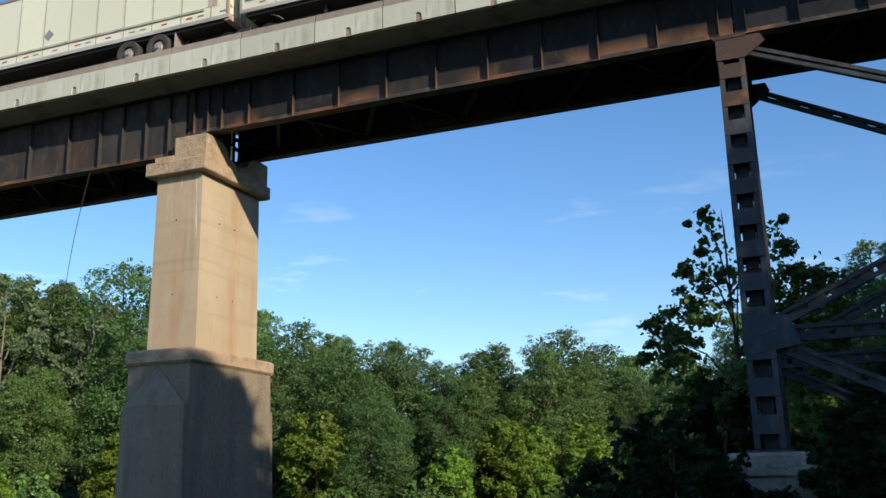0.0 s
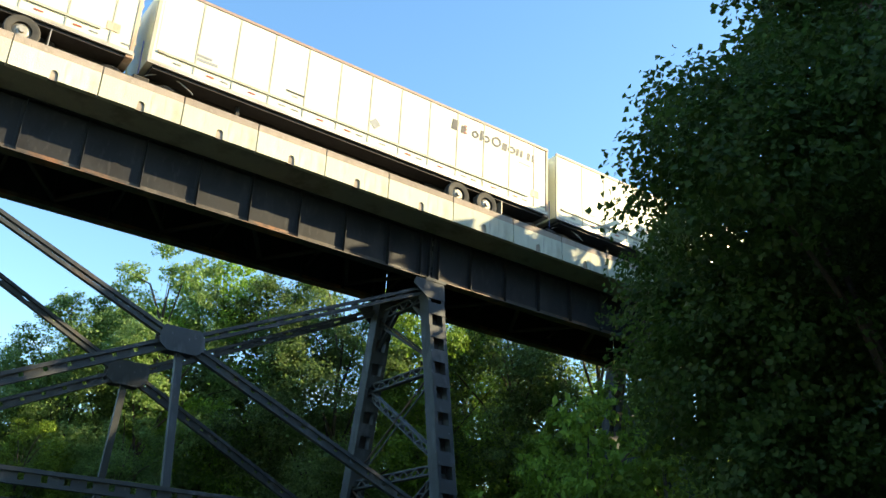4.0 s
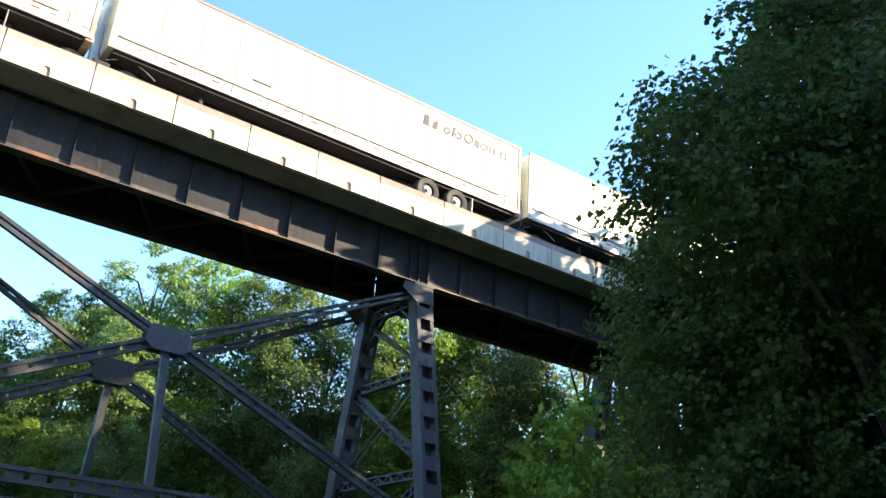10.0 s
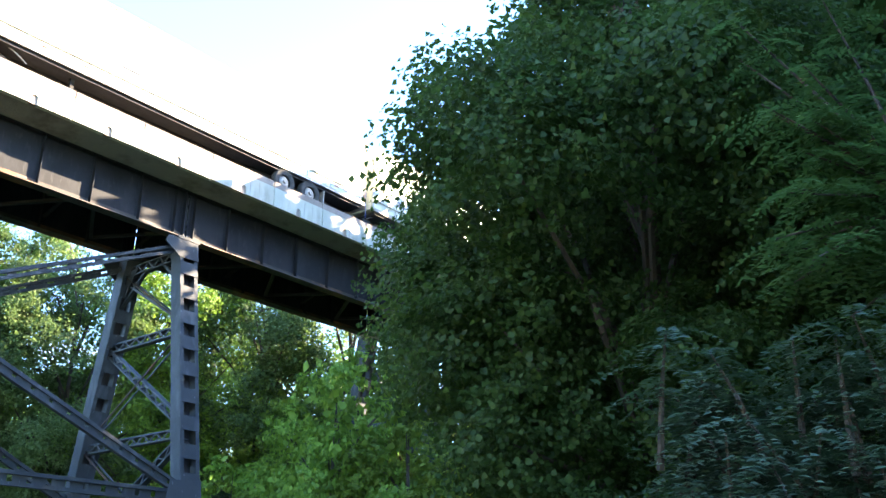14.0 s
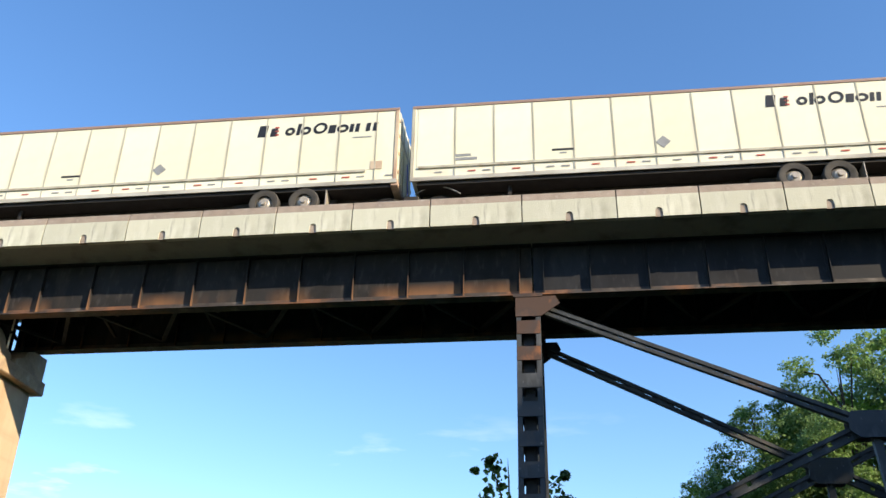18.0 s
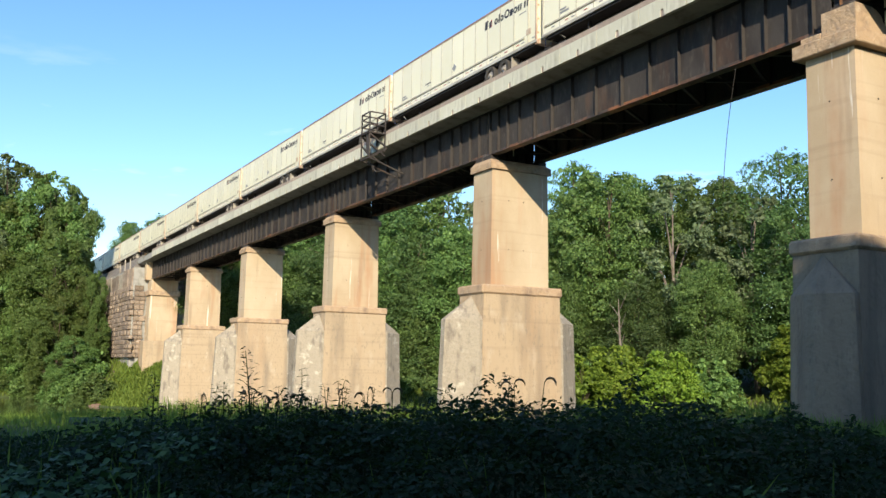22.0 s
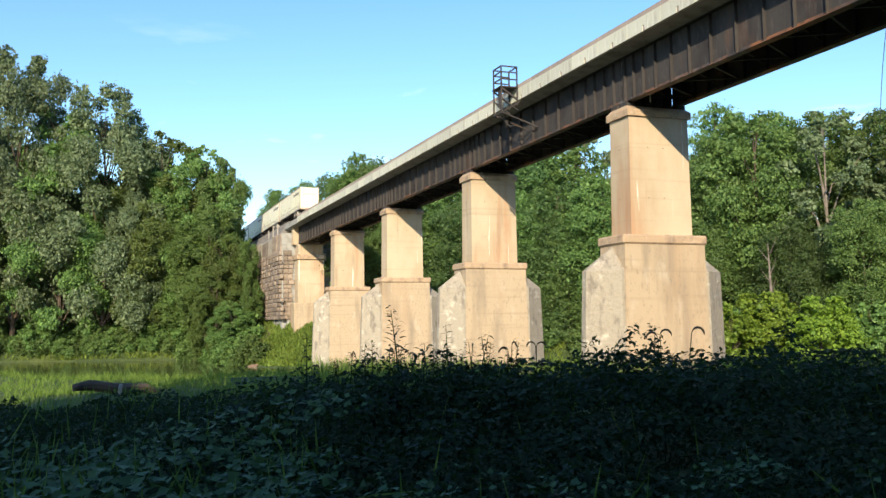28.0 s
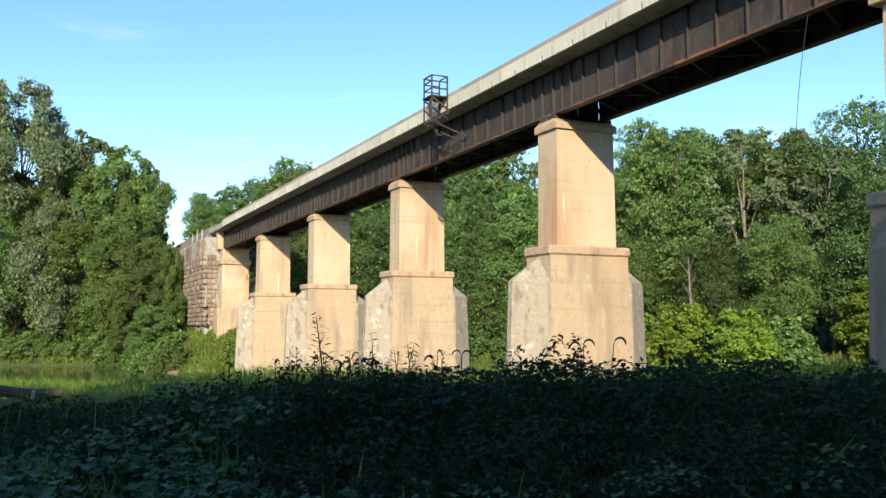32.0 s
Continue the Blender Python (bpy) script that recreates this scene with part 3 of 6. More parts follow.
def bridge_pier(x, foot, nose, first=False):
    p = thing("bridge_pier", "tall tan concrete bridge pier with rust streaks, coping and pointed footing" if nose > 1 else "tall tan concrete bridge pier streaked white below its stepped cap", "bridge pier", "river piers")
    pier_base(p, x, foot, nose)
    part("coping", block(x - 1.27, x + 1.27, 23.2, 28.02, 5.28, 5.75, 0.08), STONE["coping"], p, "rounded weathered coping course")
    part("shaft", loft([[(x - 0.93, 23.86, 5.75), (x + 0.93, 23.86, 5.75), (x + 0.93, 27.36, 5.75), (x - 0.93, 27.36, 5.75)],
                        [(x - 0.9, 23.9, 11.66), (x + 0.9, 23.9, 11.66), (x + 0.9, 27.3, 11.66), (x - 0.9, 27.3, 11.66)]]), STONE["shaft"], p)
    if first:
        part("cap", block(x - 1.2, x + 1.2, 23.6, 27.6, 11.66, 12.12, 0.03), STONE["coping"], p)
        for side, y in ((1, 23.72), (-1, 27.48)):
            out = [(y, 12.12), (y, 12.93), (y + side * 0.55, 12.93)]
            out += [(y + side * (0.55 + 0.75 * math.sin(k)), 12.93 - 0.42 * (1 - math.cos(k))) for k in (math.pi / 2 * j / 5 for j in range(1, 6))]
            out += [(y + side * 1.75, 12.3), (y + side * 1.75, 12.12)]
            part("bearing_block", prism(out, "x", x - 0.12, x + 1.12), STONE["coping"], p, "stained stepped bearing block")
            part("low_block", block(x - 0.95, x - 0.14, min(y, y + side * 1.2), max(y, y + side * 1.2), 12.12, 12.34, 0.03), STONE["coping"], p)
        steps = ((12.34, x - 0.85, x - 0.2, 12.42), (12.93, x + 0.1, x + 0.95, 13.05))
    else:
        cap = [(x - 1.03, 23.76, 11.66), (x + 1.03, 23.76, 11.66), (x + 1.03, 27.44, 11.66), (x - 1.03, 27.44, 11.66)]
        mid = [(a, b, 11.98) for a, b, _ in cap]
        roof = [(x + (a - x) * 0.72, MID + (b - MID) * 0.93, 12.2) for a, b, _ in cap]
        part("cap", loft([cap, mid, roof]), STONE["coping"], p, "tan cap with a sloped top")
        steps = ((12.2, x - 0.75, x - 0.12, 12.42), (12.2, x + 0.12, x + 0.75, 12.42))
    for z0, a, b, z1 in steps:
        for y in (24.13, 27.07):
            part("bearing", boxes((a, b, y - 0.24, y + 0.24, z0, z1 - 0.02), (a + 0.08, b - 0.08, y - 0.18, y + 0.18, z1 - 0.02, z1)), STEEL["brown"], p, "rusty steel bearing plate")
    # form-tie marks on the faces
    tie = None
    for fx, fy, turn in [(x + 0.915, 24.9 + 0.9 * i, 90) for i in range(2)] + [(x - 0.05, 23.885, 0)]:
        for z in (7.6, 10.1):
            m = pose(fx + (0.008 if turn else 0), fy - (0 if turn else 0.002) + (10.1 - z) * (0 if turn else -0.007), z, 0, 0, turn)
            tie = again(tie, p, m) if tie else part("form_tie_mark", boxes((-0.02, 0.02, -0.012, 0.012, -0.02, 0.02)), STEEL["dark"], p)
            tie.matrix_basis = m
    return p


def end_pier_and_abutment():
    x = END_PIER_X
    p = thing("end_pier", "pale tan concrete end pier with a ledge, built against the abutment", "bridge pier")
    part("footing_body", block(x - 1.5, x + 1.35, 23.2, 28.0, -3.5, 4.4, 0.05), STONE["base"], p)
    part("shaft", block(x - 1.4, x + 1.0, 23.8, 27.4, 4.4, 10.3, 0.03), STONE["shaft"], p)
    part("cap", block(x - 1.5, x + 1.25, 23.6, 27.6, 10.3, 11.0, 0.04), STONE["coping"], p)
    part("beam_seat", block(x - 1.5, x + 0.9, 23.9, 27.3, 11.0, 12.40, 0.03), STONE["shaft"], p)
    part("back_wall", block(x - 1.6, x - 0.35, 23.4, 27.8, 12.40, 14.74, 0.03), STONE["shaft"], p)
    a = thing("abutment", "rough reddish stone masonry abutment with a concrete top", "abutment", kind="structure")
    part("core", boxes((-170.0, -125.1, 22.1, 29.2, -3.5, 14.1)), STONE["slab"], a)
    part("track_fill", prism([(22.3, 14.1), (28.9, 14.1), (27.6, 16.08), (23.6, 16.08)], "x", -170.0, -128.0), STONE["ballast"], a)
    rng = random.Random(5)
    # uneven concrete facing above the stones
    x = -125.4
    while x > -150:
        w = rng.uniform(1.6, 3.6)
        part("concrete_bay", block(x - w, x - 0.05, 21.9 + rng.uniform(-0.1, 0.1), 22.2, 11.0 + rng.uniform(-0.6, 0.4), 14.0 + rng.uniform(-0.35, 0.1), 0.06), STONE["nose"] if rng.random() < 0.6 else STONE["masonry"], a, "stained grey concrete facing")
        x -= w
    for i in range(3):
        part("guard_post", boxes((-129.5 - 3.9 * i, -129.37 - 3.9 * i, 22.2, 22.33, 14.1, 15.6 + 0.3 * (i % 2)), bevel=0.02), PALE_BARK, a, "leaning pale post")
    first = None
    z = 2.2
    while z < 11.0:
        h = rng.choice((0.52, 0.62, 0.74))
        xx = -149.8
        while xx < -125.4:
            w = rng.uniform(0.9, 1.8)
            m = pose(xx + w / 2, 21.95 + rng.uniform(-0.12, 0.08), z + h / 2, rng.uniform(-2, 2), 0, rng.uniform(-3, 3)) @ Matrix.Diagonal((w * 0.95, 0.5, h * 0.92, 1))
            if first is None:
                first = part("stone", boxes((-0.5, 0.5, -0.5, 0.5, -0.5, 0.5), bevel=0.07), STONE["masonry"], a)
                first.matrix_basis = m
            else:
                again(first, a, m)
            xx += w
        yy = 22.25
        while yy < 23.2:
            w = rng.uniform(0.5, 0.8)
            again(first, a, pose(-125.05, yy + w / 2, z + h / 2) @ Matrix.Diagonal((0.3, w * 0.95, h * 0.92, 1)))
            yy += w
        z += h


def add_laced(bm, p, q, w, gap, thick=0.05, solid=0.0):
    """Two parallel bars with tie plates across them; solid: the share of each gap that the plates close."""
    p, q = Vector(p), Vector(q)
    d = (q - p).normalized()
    side = d.cross(Vector((0, 1, 0))).normalized()
    for k in (-1, 1):
        o = side * (k * w / 2)
        add_beam(bm, p + o, q + o, 0.16, thick * 2, up=side)
    n = max(2, int((q - p).length / gap))
    half = max(0.12, gap * solid / 2)
    for i in range(n + 1):
        c = p + (q - p) * (i / n)
        add_beam(bm, c - d * half, c + d * half, 0.02, w * 0.92, up=side)
    return bm


def laced(p, q, w=0.3, gap=1.1, solid=0.0):
    return add_laced(bmesh.new(), p, q, w, gap, 0.05, solid)


def cross_laced(p, q, w):
    """Two bars one above the other across the track, with zigzag lacing on both faces."""
    p, q = Vector(p), Vector(q)
    d = (q - p).normalized()
    up = d.cross(Vector((1, 0, 0))).normalized() * (w / 2)
    bm = bmesh.new()
    for k in (-1, 1):
        add_beam(bm, p + up * k, q + up * k, 0.2, 0.05)
    n = max(4, round((q - p).length / 0.32))
    for i in range(n):
        a, b = p + (q - p) * (i / n), p + (q - p) * ((i + 1) / n)
        s = 1 if i % 2 else -1
        for off in (-0.09, 0.09):
            o = Vector((off, 0, 0))
            add_beam(bm, a + up * s + o, b - up * s + o, 0.015, 0.055)
    return bm


def leg_at(x, side, z):
    """The leg's centre: both legs of a bent lean outwards."""
    y = 24.13 if side < 0 else 27.07
    return Vector((x, y + side * 0.18 * (13.0 - z), z))


def tower_leg(owner, x, side, foot, mat, top_mat=None):
    a, b = leg_at(x, side, foot), leg_at(x, side, 12.98)
    axis = (b - a).normalized()
    across = Vector((0, axis.z, -axis.y))
    for k in (-1, 1):
        o = Vector((k * 0.315, 0, 0))
        bm = add_beam(bmesh.new(), a + o, b + o, 0.05, 0.44, up=across)
        for s in (-1, 1):
            add_beam(bm, a + o * 0.86 + across * (s * 0.22), b + o * 0.86 + across * (s * 0.22), 0.13, 0.03, up=across)
        part("leg_channel", bm, mat, owner)
    length = (b - a).length
    n = int(length / 0.86)
    for i in range(n + 1):
        c = b - axis * (0.25 + 0.86 * i)
        for s in (-1, 1):
            o = across * (s * 0.245)
            h = 0.22 if i else 0.3
            part("batten_plate", beam(c + o - axis * h, c + o + axis * h, 0.66, 0.016, up=across), top_mat if (top_mat and i < 3) else mat, owner)
    part("leg_core", beam(a, b, 0.3, 0.03, up=across), STEEL["dark"], owner)


def steel_tower():
    t = thing("steel_tower", "weathered grey riveted steel trestle tower with laced legs and crossed bracing", "bridge tower")
    xa, xb = TOWER_X
    mid = (xa + xb) / 2
    foot = 2.05
    for x in TOWER_X:
        for side in (-1, 1):
            tower_leg(t, x, side, foot, STEEL["tower"], STEEL["rusty"] if (x == xa and side < 0) else None)
            y = 24.13 if side < 0 else 27.07
            part("leg_cap", boxes((x - 0.42, x + 0.42, y - 0.3, y + 0.3, 12.94, 13.045)), STEEL["rusty"] if x == xa else STEEL["tower"], t)
    node_z, strut_z = 8.80, 4.7
    for side in (-1, 1):
        node = leg_at(mid, side, node_z)
        o = Vector((0, side * 0.2, 0))
        lean = Vector((0, -side * 0.18, 1)).normalized()
        # gussets: one in the middle, one at each leg's head
        plate = prism([(-0.62, 0.12), (-0.5, 0.36), (0.5, 0.36), (0.62, 0.12), (0.62, -0.2), (0.4, -0.38), (-0.4, -0.38), (-0.62, -0.2)], "y", -0.012, 0.012)
        g = part("gusset_plate", plate, STEEL["tower"], t)
        g.matrix_basis = Matrix.Translation(node + o) @ pose(0, 0, 0, side * 10.2)
        again(g, t, Matrix.Translation(node - o) @ pose(0, 0, 0, side * 10.2))
        for x, s in ((xa, 1), (xb, -1)):
            head = leg_at(x, side, 12.6)
            bm = prism([(-0.36 * s, 0.36), (0.78 * s, 0.36), (0.9 * s, 0.1), (0.36 * s, -0.32), (-0.36 * s, -0.32)], "y", -0.012, 0.012)
            h = part("head_gusset", bm, STEEL["rusty"] if (x == xa and side < 0) else STEEL["tower"], t)
            h.matrix_basis = Matrix.Translation(head + o * 1.28) @ pose(0, 0, 0, side * 10.2)
            part("upper_diagonal", laced(leg_at(x + 0.5 * s, side, 12.56), node + Vector((-0.35 * s, 0, 0.12)), 0.17, 0.9, 0.3 if side < 0 else 0.8), STEEL["tower"], t)
            part("lower_diagonal", laced(node + Vector((-0.35 * s, 0, -0.12)), leg_at(x + 0.3 * s, side, strut_z + 0.25), 0.22, 0.55, 0.85), STEEL["tower"], t)
            low = leg_at(mid, side, 0.8)
            part("foot_diagonal", laced(leg_at(x + 0.3 * s, side, strut_z - 0.2), low + Vector((-1.0 * s, 0, 0)), 0.22, 0.8, 0.8), STEEL["tower"], t)
            k = prism([(-0.36 * s, 0.5), (0.7 * s, 0.42), (0.9 * s, -0.3), (-0.36 * s, -0.5)], "y", -0.012, 0.012)
            kk = part("foot_gusset", k, STEEL["tower"], t)
            kk.matrix_basis = Matrix.Translation(leg_at(x, side, strut_z) + o * 1.28) @ pose(0, 0, 0, side * 10.2)
        bm = laced(leg_at(xa + 0.3, side, strut_z), leg_at(xb - 0.3, side, strut_z), 0.28, 0.5, 0.75)
        part("long_strut", bm, STEEL["tower"], t)
        part("hanger_post", beam(node - lean * 0.3, leg_at(mid, side, strut_z + 0.1), 0.2, 0.16), STEEL["tower"], t)
    # across the track: laced struts, one laced diagonal and a pair of thin rods in each panel, and a knee-braced portal on top
    for x in TOWER_X:
        levels = (12.5, 9.9, 6.6, 2.6)
        for z in levels[1:3]:
            part("cross_strut", cross_laced(leg_at(x, -1, z), leg_at(x, 1, z), 0.26), STEEL["tower"], t)
        a, b = leg_at(x, -1, 12.55), leg_at(x, 1, 12.55)
        part("portal_beam", cross_laced(a, b, 0.3), STEEL["tower"], t)
        for side in (-1, 1):
            foot_at = leg_at(x, side, 11.3)
            part("knee_brace", beam(foot_at, (x, 25.6 + side * 0.5, 12.42), 0.12, 0.1), STEEL["tower"], t)
            g = part("corner_plate", prism([(0, 0.4), (-side * 0.62, 0.4), (-side * 0.3, -0.1), (0, -0.6)], "x", -0.012, 0.012), STEEL["tower"], t)
            g.matrix_basis = Matrix.Translation(leg_at(x, side, 12.2) - Vector((0.09, side * 0.1, 0)))
        for k, (z1, z0) in enumerate(zip(levels, levels[1:])):
            s = 1 if k % 2 else -1
            part("laced_diagonal", cross_laced(leg_at(x, s, z1 - 0.1), leg_at(x, -s, z0 + 0.2), 0.24) if k else beam(leg_at(x, -s, z1 - 0.3), leg_at(x, s, z0 + 0.2), 0.1, 0.08), STEEL["tower"], t)
            for off in (-0.1, 0.1):
                o = Vector((off, 0, 0))
                part("tie_rod", beam(leg_at(x, -s, z1 - 0.1) + o, leg_at(x, s, z0 + 0.2) + o, 0.035, 0.05), STEEL["rusty"] if off < 0 else STEEL["tower"], t)
    for x in TOWER_X:
        for side in (-1, 1):
            c = leg_at(x, side, foot)
            ped = thing("pedestal", "low grey concrete pedestal under a tower leg", "pedestal", "tower pedestals")
            part("block", loft([[(c.x + a * 1.0, c.y + b * 1.0, -4.5) for a, b in ((-1, -1), (1, -1), (1, 1), (-1, 1))],
                                [(c.x + a * 0.86, c.y + b * 0.86, 1.45) for a, b in ((-1, -1), (1, -1), (1, 1), (-1, 1))]]), STONE["nose"], ped)
            part("cap_stone", boxes((c.x - 0.92, c.x + 0.92, c.y - 0.92, c.y + 0.92, 1.45, 2.0), bevel=0.07), STONE["nose"], ped)
            part("base_plate", boxes((c.x - 0.5, c.x + 0.5, c.y - 0.45, c.y + 0.45, 2.0, 2.06)), STEEL["tower"], ped)


def bent():
    b = thing("steel_bent", "dark steel trestle bent half hidden by the trees", "bridge bent")
    for side in (-1, 1):
        tower_leg(b, BENT_X, side, 0.6, STEEL["tower"])
        y = 24.13 if side < 0 else 27.07
        part("leg_cap", boxes((BENT_X - 0.45, BENT_X + 0.45, y - 0.3, y + 0.3, 12.94, 13.045)), STONE["curb"], b, "pale bearing block")
        c = leg_at(BENT_X, side, 0.6)
        part("footing", boxes((c.x - 0.9, c.x + 0.9, c.y - 0.9, c.y + 0.9, -2.5, 0.6), bevel=0.06), STONE["nose"], b)
    for z in (9.0, 4.5):
        part("cross_strut", beam(leg_at(BENT_X, -1, z), leg_at(BENT_X, 1, z), 0.18, 0.24), STEEL["tower"], b)
    part("cross_brace", beam(leg_at(BENT_X, -1, 12.2), leg_at(BENT_X, 1, 4.7), 0.1, 0.12), STEEL["tower"], b)
    part("cross_brace", beam(leg_at(BENT_X + 0.1, 1, 12.2), leg_at(BENT_X + 0.1, -1, 4.7), 0.1, 0.12), STEEL["tower"], b)
    far = thing("far_abutment", "plain concrete abutment closing the bridge among the trees", "abutment", kind="structure")
    part("wall", block(51.6, 54.0, 22.6, 28.6, -1.0, 13.03, 0.05), STONE["base"], far)
    part("back_wall", block(52.1, 54.0, 22.6, 28.6, 13.03, 15.5, 0.05), STONE["base"], far)


def refuge_cage():
    """A small railed platform hung outside the deck's edge, on brackets."""
    c = thing("refuge_platform", "rusty steel refuge platform with railings hung on the deck edge", "platform")
    x0, x1, y0, y1 = -50.2, -49.05, 21.73, 22.75
    mat = STEEL["brown"]
    for x in (x0, x1):
        for y in (y0, y1):
            part("post", beam((x, y, 13.98 if y == y0 else 14.48), (x, y, 16.85), 0.075, 0.075), mat, c)
    for z in (16.83, 16.48, 16.05):
        for p, q in (((x0, y0), (x1, y0)), ((x0, y0), (x0, y1)), ((x1, y0), (x1, y1))):
            part("railing", beam((*p, z), (*q, z), 0.06, 0.07), mat, c)
    part("railing", beam((x0, y1, 16.83), (x1, y1, 16.83), 0.06, 0.07), mat, c)
    part("floor_plate", boxes((x0 - 0.08, x1 + 0.08, y0 - 0.08, y1 + 0.02, 15.53, 15.61)), mat, c)
    for x in (x0, x1):
        part("bracket", beam((x, y0, 15.5), (x, 22.85, 14.78), 0.08, 0.1), mat, c)
        part("bracket", beam((x, y0, 14.03), (x, 24.05, 13.28), 0.07, 0.09), mat, c)
        part("bracket", beam((x, y0, 14.03), (x, 22.95, 14.75), 0.07, 0.09), mat, c)
    part("tie_bar", beam((x0, y0, 14.03), (x1, y0, 14.03), 0.07, 0.09), mat, c)
    part("tie_bar", beam((x0, y0, 14.93), (x1, y0, 14.13), 0.06, 0.08), mat, c)
    for x, k in ((x0 + 0.15, 1), (x1 - 0.1, -1)):
        loop = [(x + k * 0.5 * math.sin(a) * 0.8, y0 + 0.25 + 0.55 * (a / 3.4), 13.95 - 0.75 * (a / 3.4) + 0.12 * math.sin(2 * a)) for a in (i * 0.34 for i in range(11))]
        part("bent_pipe", add_tube(bmesh.new(), loop, [0.04] * 11, 6), mat, c, "bent hanging pipe")
    part("tie_bar", beam((x0, y0, 14.9), (x0, 22.8, 14.2), 0.06, 0.08), mat, c)
    part("tie_bar", beam((x1, y0, 14.9), (x1, 22.8, 14.2), 0.06, 0.08), mat, c)
    part("side_plate", boxes((x1 - 0.55, x1 - 0.02, y0 + 0.03, y0 + 0.06, 14.43, 15.53)), mat, c)


def small_fittings():
    for x in [PIER_X[0] + 1.25, PIER_X[1] + 1.2]:
        d = thing("drain_pipe", "short white drain pipe hanging below the girders", "pipe", "drain pipes")
        for z in (12.35, 12.95):
            part("pipe", boxes((x - 0.025, x + 0.025, 24.95, 25.0, z, z + 0.5), bevel=0.008), CAR["side"], d)
        part("hanger", beam((x, 24.975, 12.85), (x, 24.975, 14.74), 0.02, 0.02), STEEL["dark"], d)
    r = thing("hanging_cable", "thin dark cable hanging slack from the girder", "cable")
    pts = [(-22.4 - 0.75 * s - 0.1 * math.sin(s * 3), 24.0, 12.5 - 4.4 * s) for s in (i / 10 for i in range(11))]
    part("wire", add_tube(bmesh.new(), pts, [0.012] * 11, 5), STEEL["dark"], r)


bridge_deck()
girders()
for i, x in enumerate(PIER_X):
    bridge_pier(x, -3.2 if i == 0 else -6.0, 0.75 if i == 0 else 1.6, i == 0)
end_pier_and_abutment()
steel_tower()
bent()
refuge_cage()
small_fittings()

# ---- the train ----
PITCH = 16.6
TRAILERS = []


def trailer(rub=True):
    t = thing("trailer", "cream-white ribbed box trailer on rail wheels with black side lettering" if rub else "cream-white box trailer on rail wheels with plain ribbed sides", "trailer", "trailers of the train")
    n = -1.3
    part("body", boxes((0.02, 16.13, -1.285, 1.285, 1.18, 3.99), bevel=0.02), CAR["side"], t)
    for y in (-1.3, 1.3):
        part("bottom_rail", boxes((0, 16.15, y - 0.02, y + 0.02, 1.08, 1.22)), CAR["rail"], t)
        part("top_rail", boxes((0, 16.15, y - 0.02, y + 0.02, 3.95, 4.05)), CAR["roof"], t)
    part("roof", boxes((0.05, 16.1, -1.28, 1.28, 3.99, 4.03)), CAR["side"], t)
    post = None
    for y in (-1.293, 1.293):
        for i in range(1, 13):
            m = pose(0.16 + 1.271 * i, y, 1.22)
            post = again(post, t, m) if post else part("side_post", boxes((-0.018, 0.018, -0.014, 0.014, 0, 2.73)), CAR["post"], t)
            post.matrix_basis = m
    sheet = None
    for i in range(12):
        m = pose(0.16 + 1.271 * (i + 0.5), -1.288, 1.64)
        sheet = again(sheet, t, m) if sheet else part("side_panel", boxes((-0.6, 0.6, -0.006, 0.006, 0, 2.30)), CAR["panel"], t)
        sheet.matrix_basis = m
    for x in (0.05, 16.09):
        for y in (-1.27, 1.27):
            part("corner_post", boxes((x - 0.07, x + 0.06, y - 0.04, y + 0.04, 1.1, 4.07), bevel=0.015), CAR["rust"] if x > 8 else CAR["post"], t, "rust-stained corner post")
    if rub:
        part("rub_rail", boxes((0.25, 15.1, n - 0.035, n + 0.01, 1.545, 1.625)), CAR["post"], t)
    dash = {}
    for i in range(13):
        x = 0.35 + 1.25 * i + (0.25 if i % 2 else 0.42)
        for key, at in (("red" if i % 3 else "grey", x),) + ((("grey", x + 0.48),) if i % 2 else ()):
            m = pose(at, n, 1.36)
            dash[key] = again(dash[key], t, m) if key in dash else part("reflector", boxes((0, 0.25, -0.006, 0.004, 0, 0.045)), CAR[key], t)
            dash[key].matrix_basis = m
    # plain slanted shapes where lettering stands: bars (left, width, low, height) and rings (left, width, height)
    bars = ((0.10, 0.30, 0, 0.46), (0.54, 0.22, 0, 0.33), (1.44, 0.12, 0, 0.46), (2.54, 0.24, 0, 0.33), (3.26, 0.13, 0, 0.33), (3.46, 0.13, 0, 0.33), (3.82, 0.14, 0, 0.33), (4.06, 0.14, 0, 0.33))
    for x, w, lo, h in bars:
        g = h * 0.14
        part("lettering_bar", prism([(x + lo * 0.14, lo), (x + lo * 0.14 + w, lo), (x + lo * 0.14 + w + g, lo + h), (x + lo * 0.14 + g, lo + h)], "y", -0.006, 0.004), CAR["black"], t).matrix_basis = pose(11.2, n, 3.17)
    for x, w, h in ((1.04, 0.34, 0.33), (1.58, 0.35, 0.33), (2.00, 0.48, 0.46), (2.82, 0.40, 0.33)):
        bm = bmesh.new()
        rings = []
        for k in (2 * math.pi * j / 14 for j in range(14)):
            cx, cz = math.cos(k), math.sin(k)
            rings.append([bm.verts.new((x + w / 2 + cx * (w / 2 - e) + (h / 2 + cz * (h / 2 - e)) * 0.14, y, h / 2 + cz * (h / 2 - e))) for y, e in ((-0.006, 0), (-0.006, 0.095), (0.004, 0.095), (0.004, 0))])
        for p, q in zip(rings, rings[1:] + rings[:1]):
            for j in range(4):
                bm.faces.new((p[j], q[j], q[(j + 1) % 4], p[(j + 1) % 4]))
        bmesh.ops.recalc_face_normals(bm, faces=bm.faces)
        part("lettering_ring", bm, CAR["black"], t).matrix_basis = pose(11.2, n, 3.17)
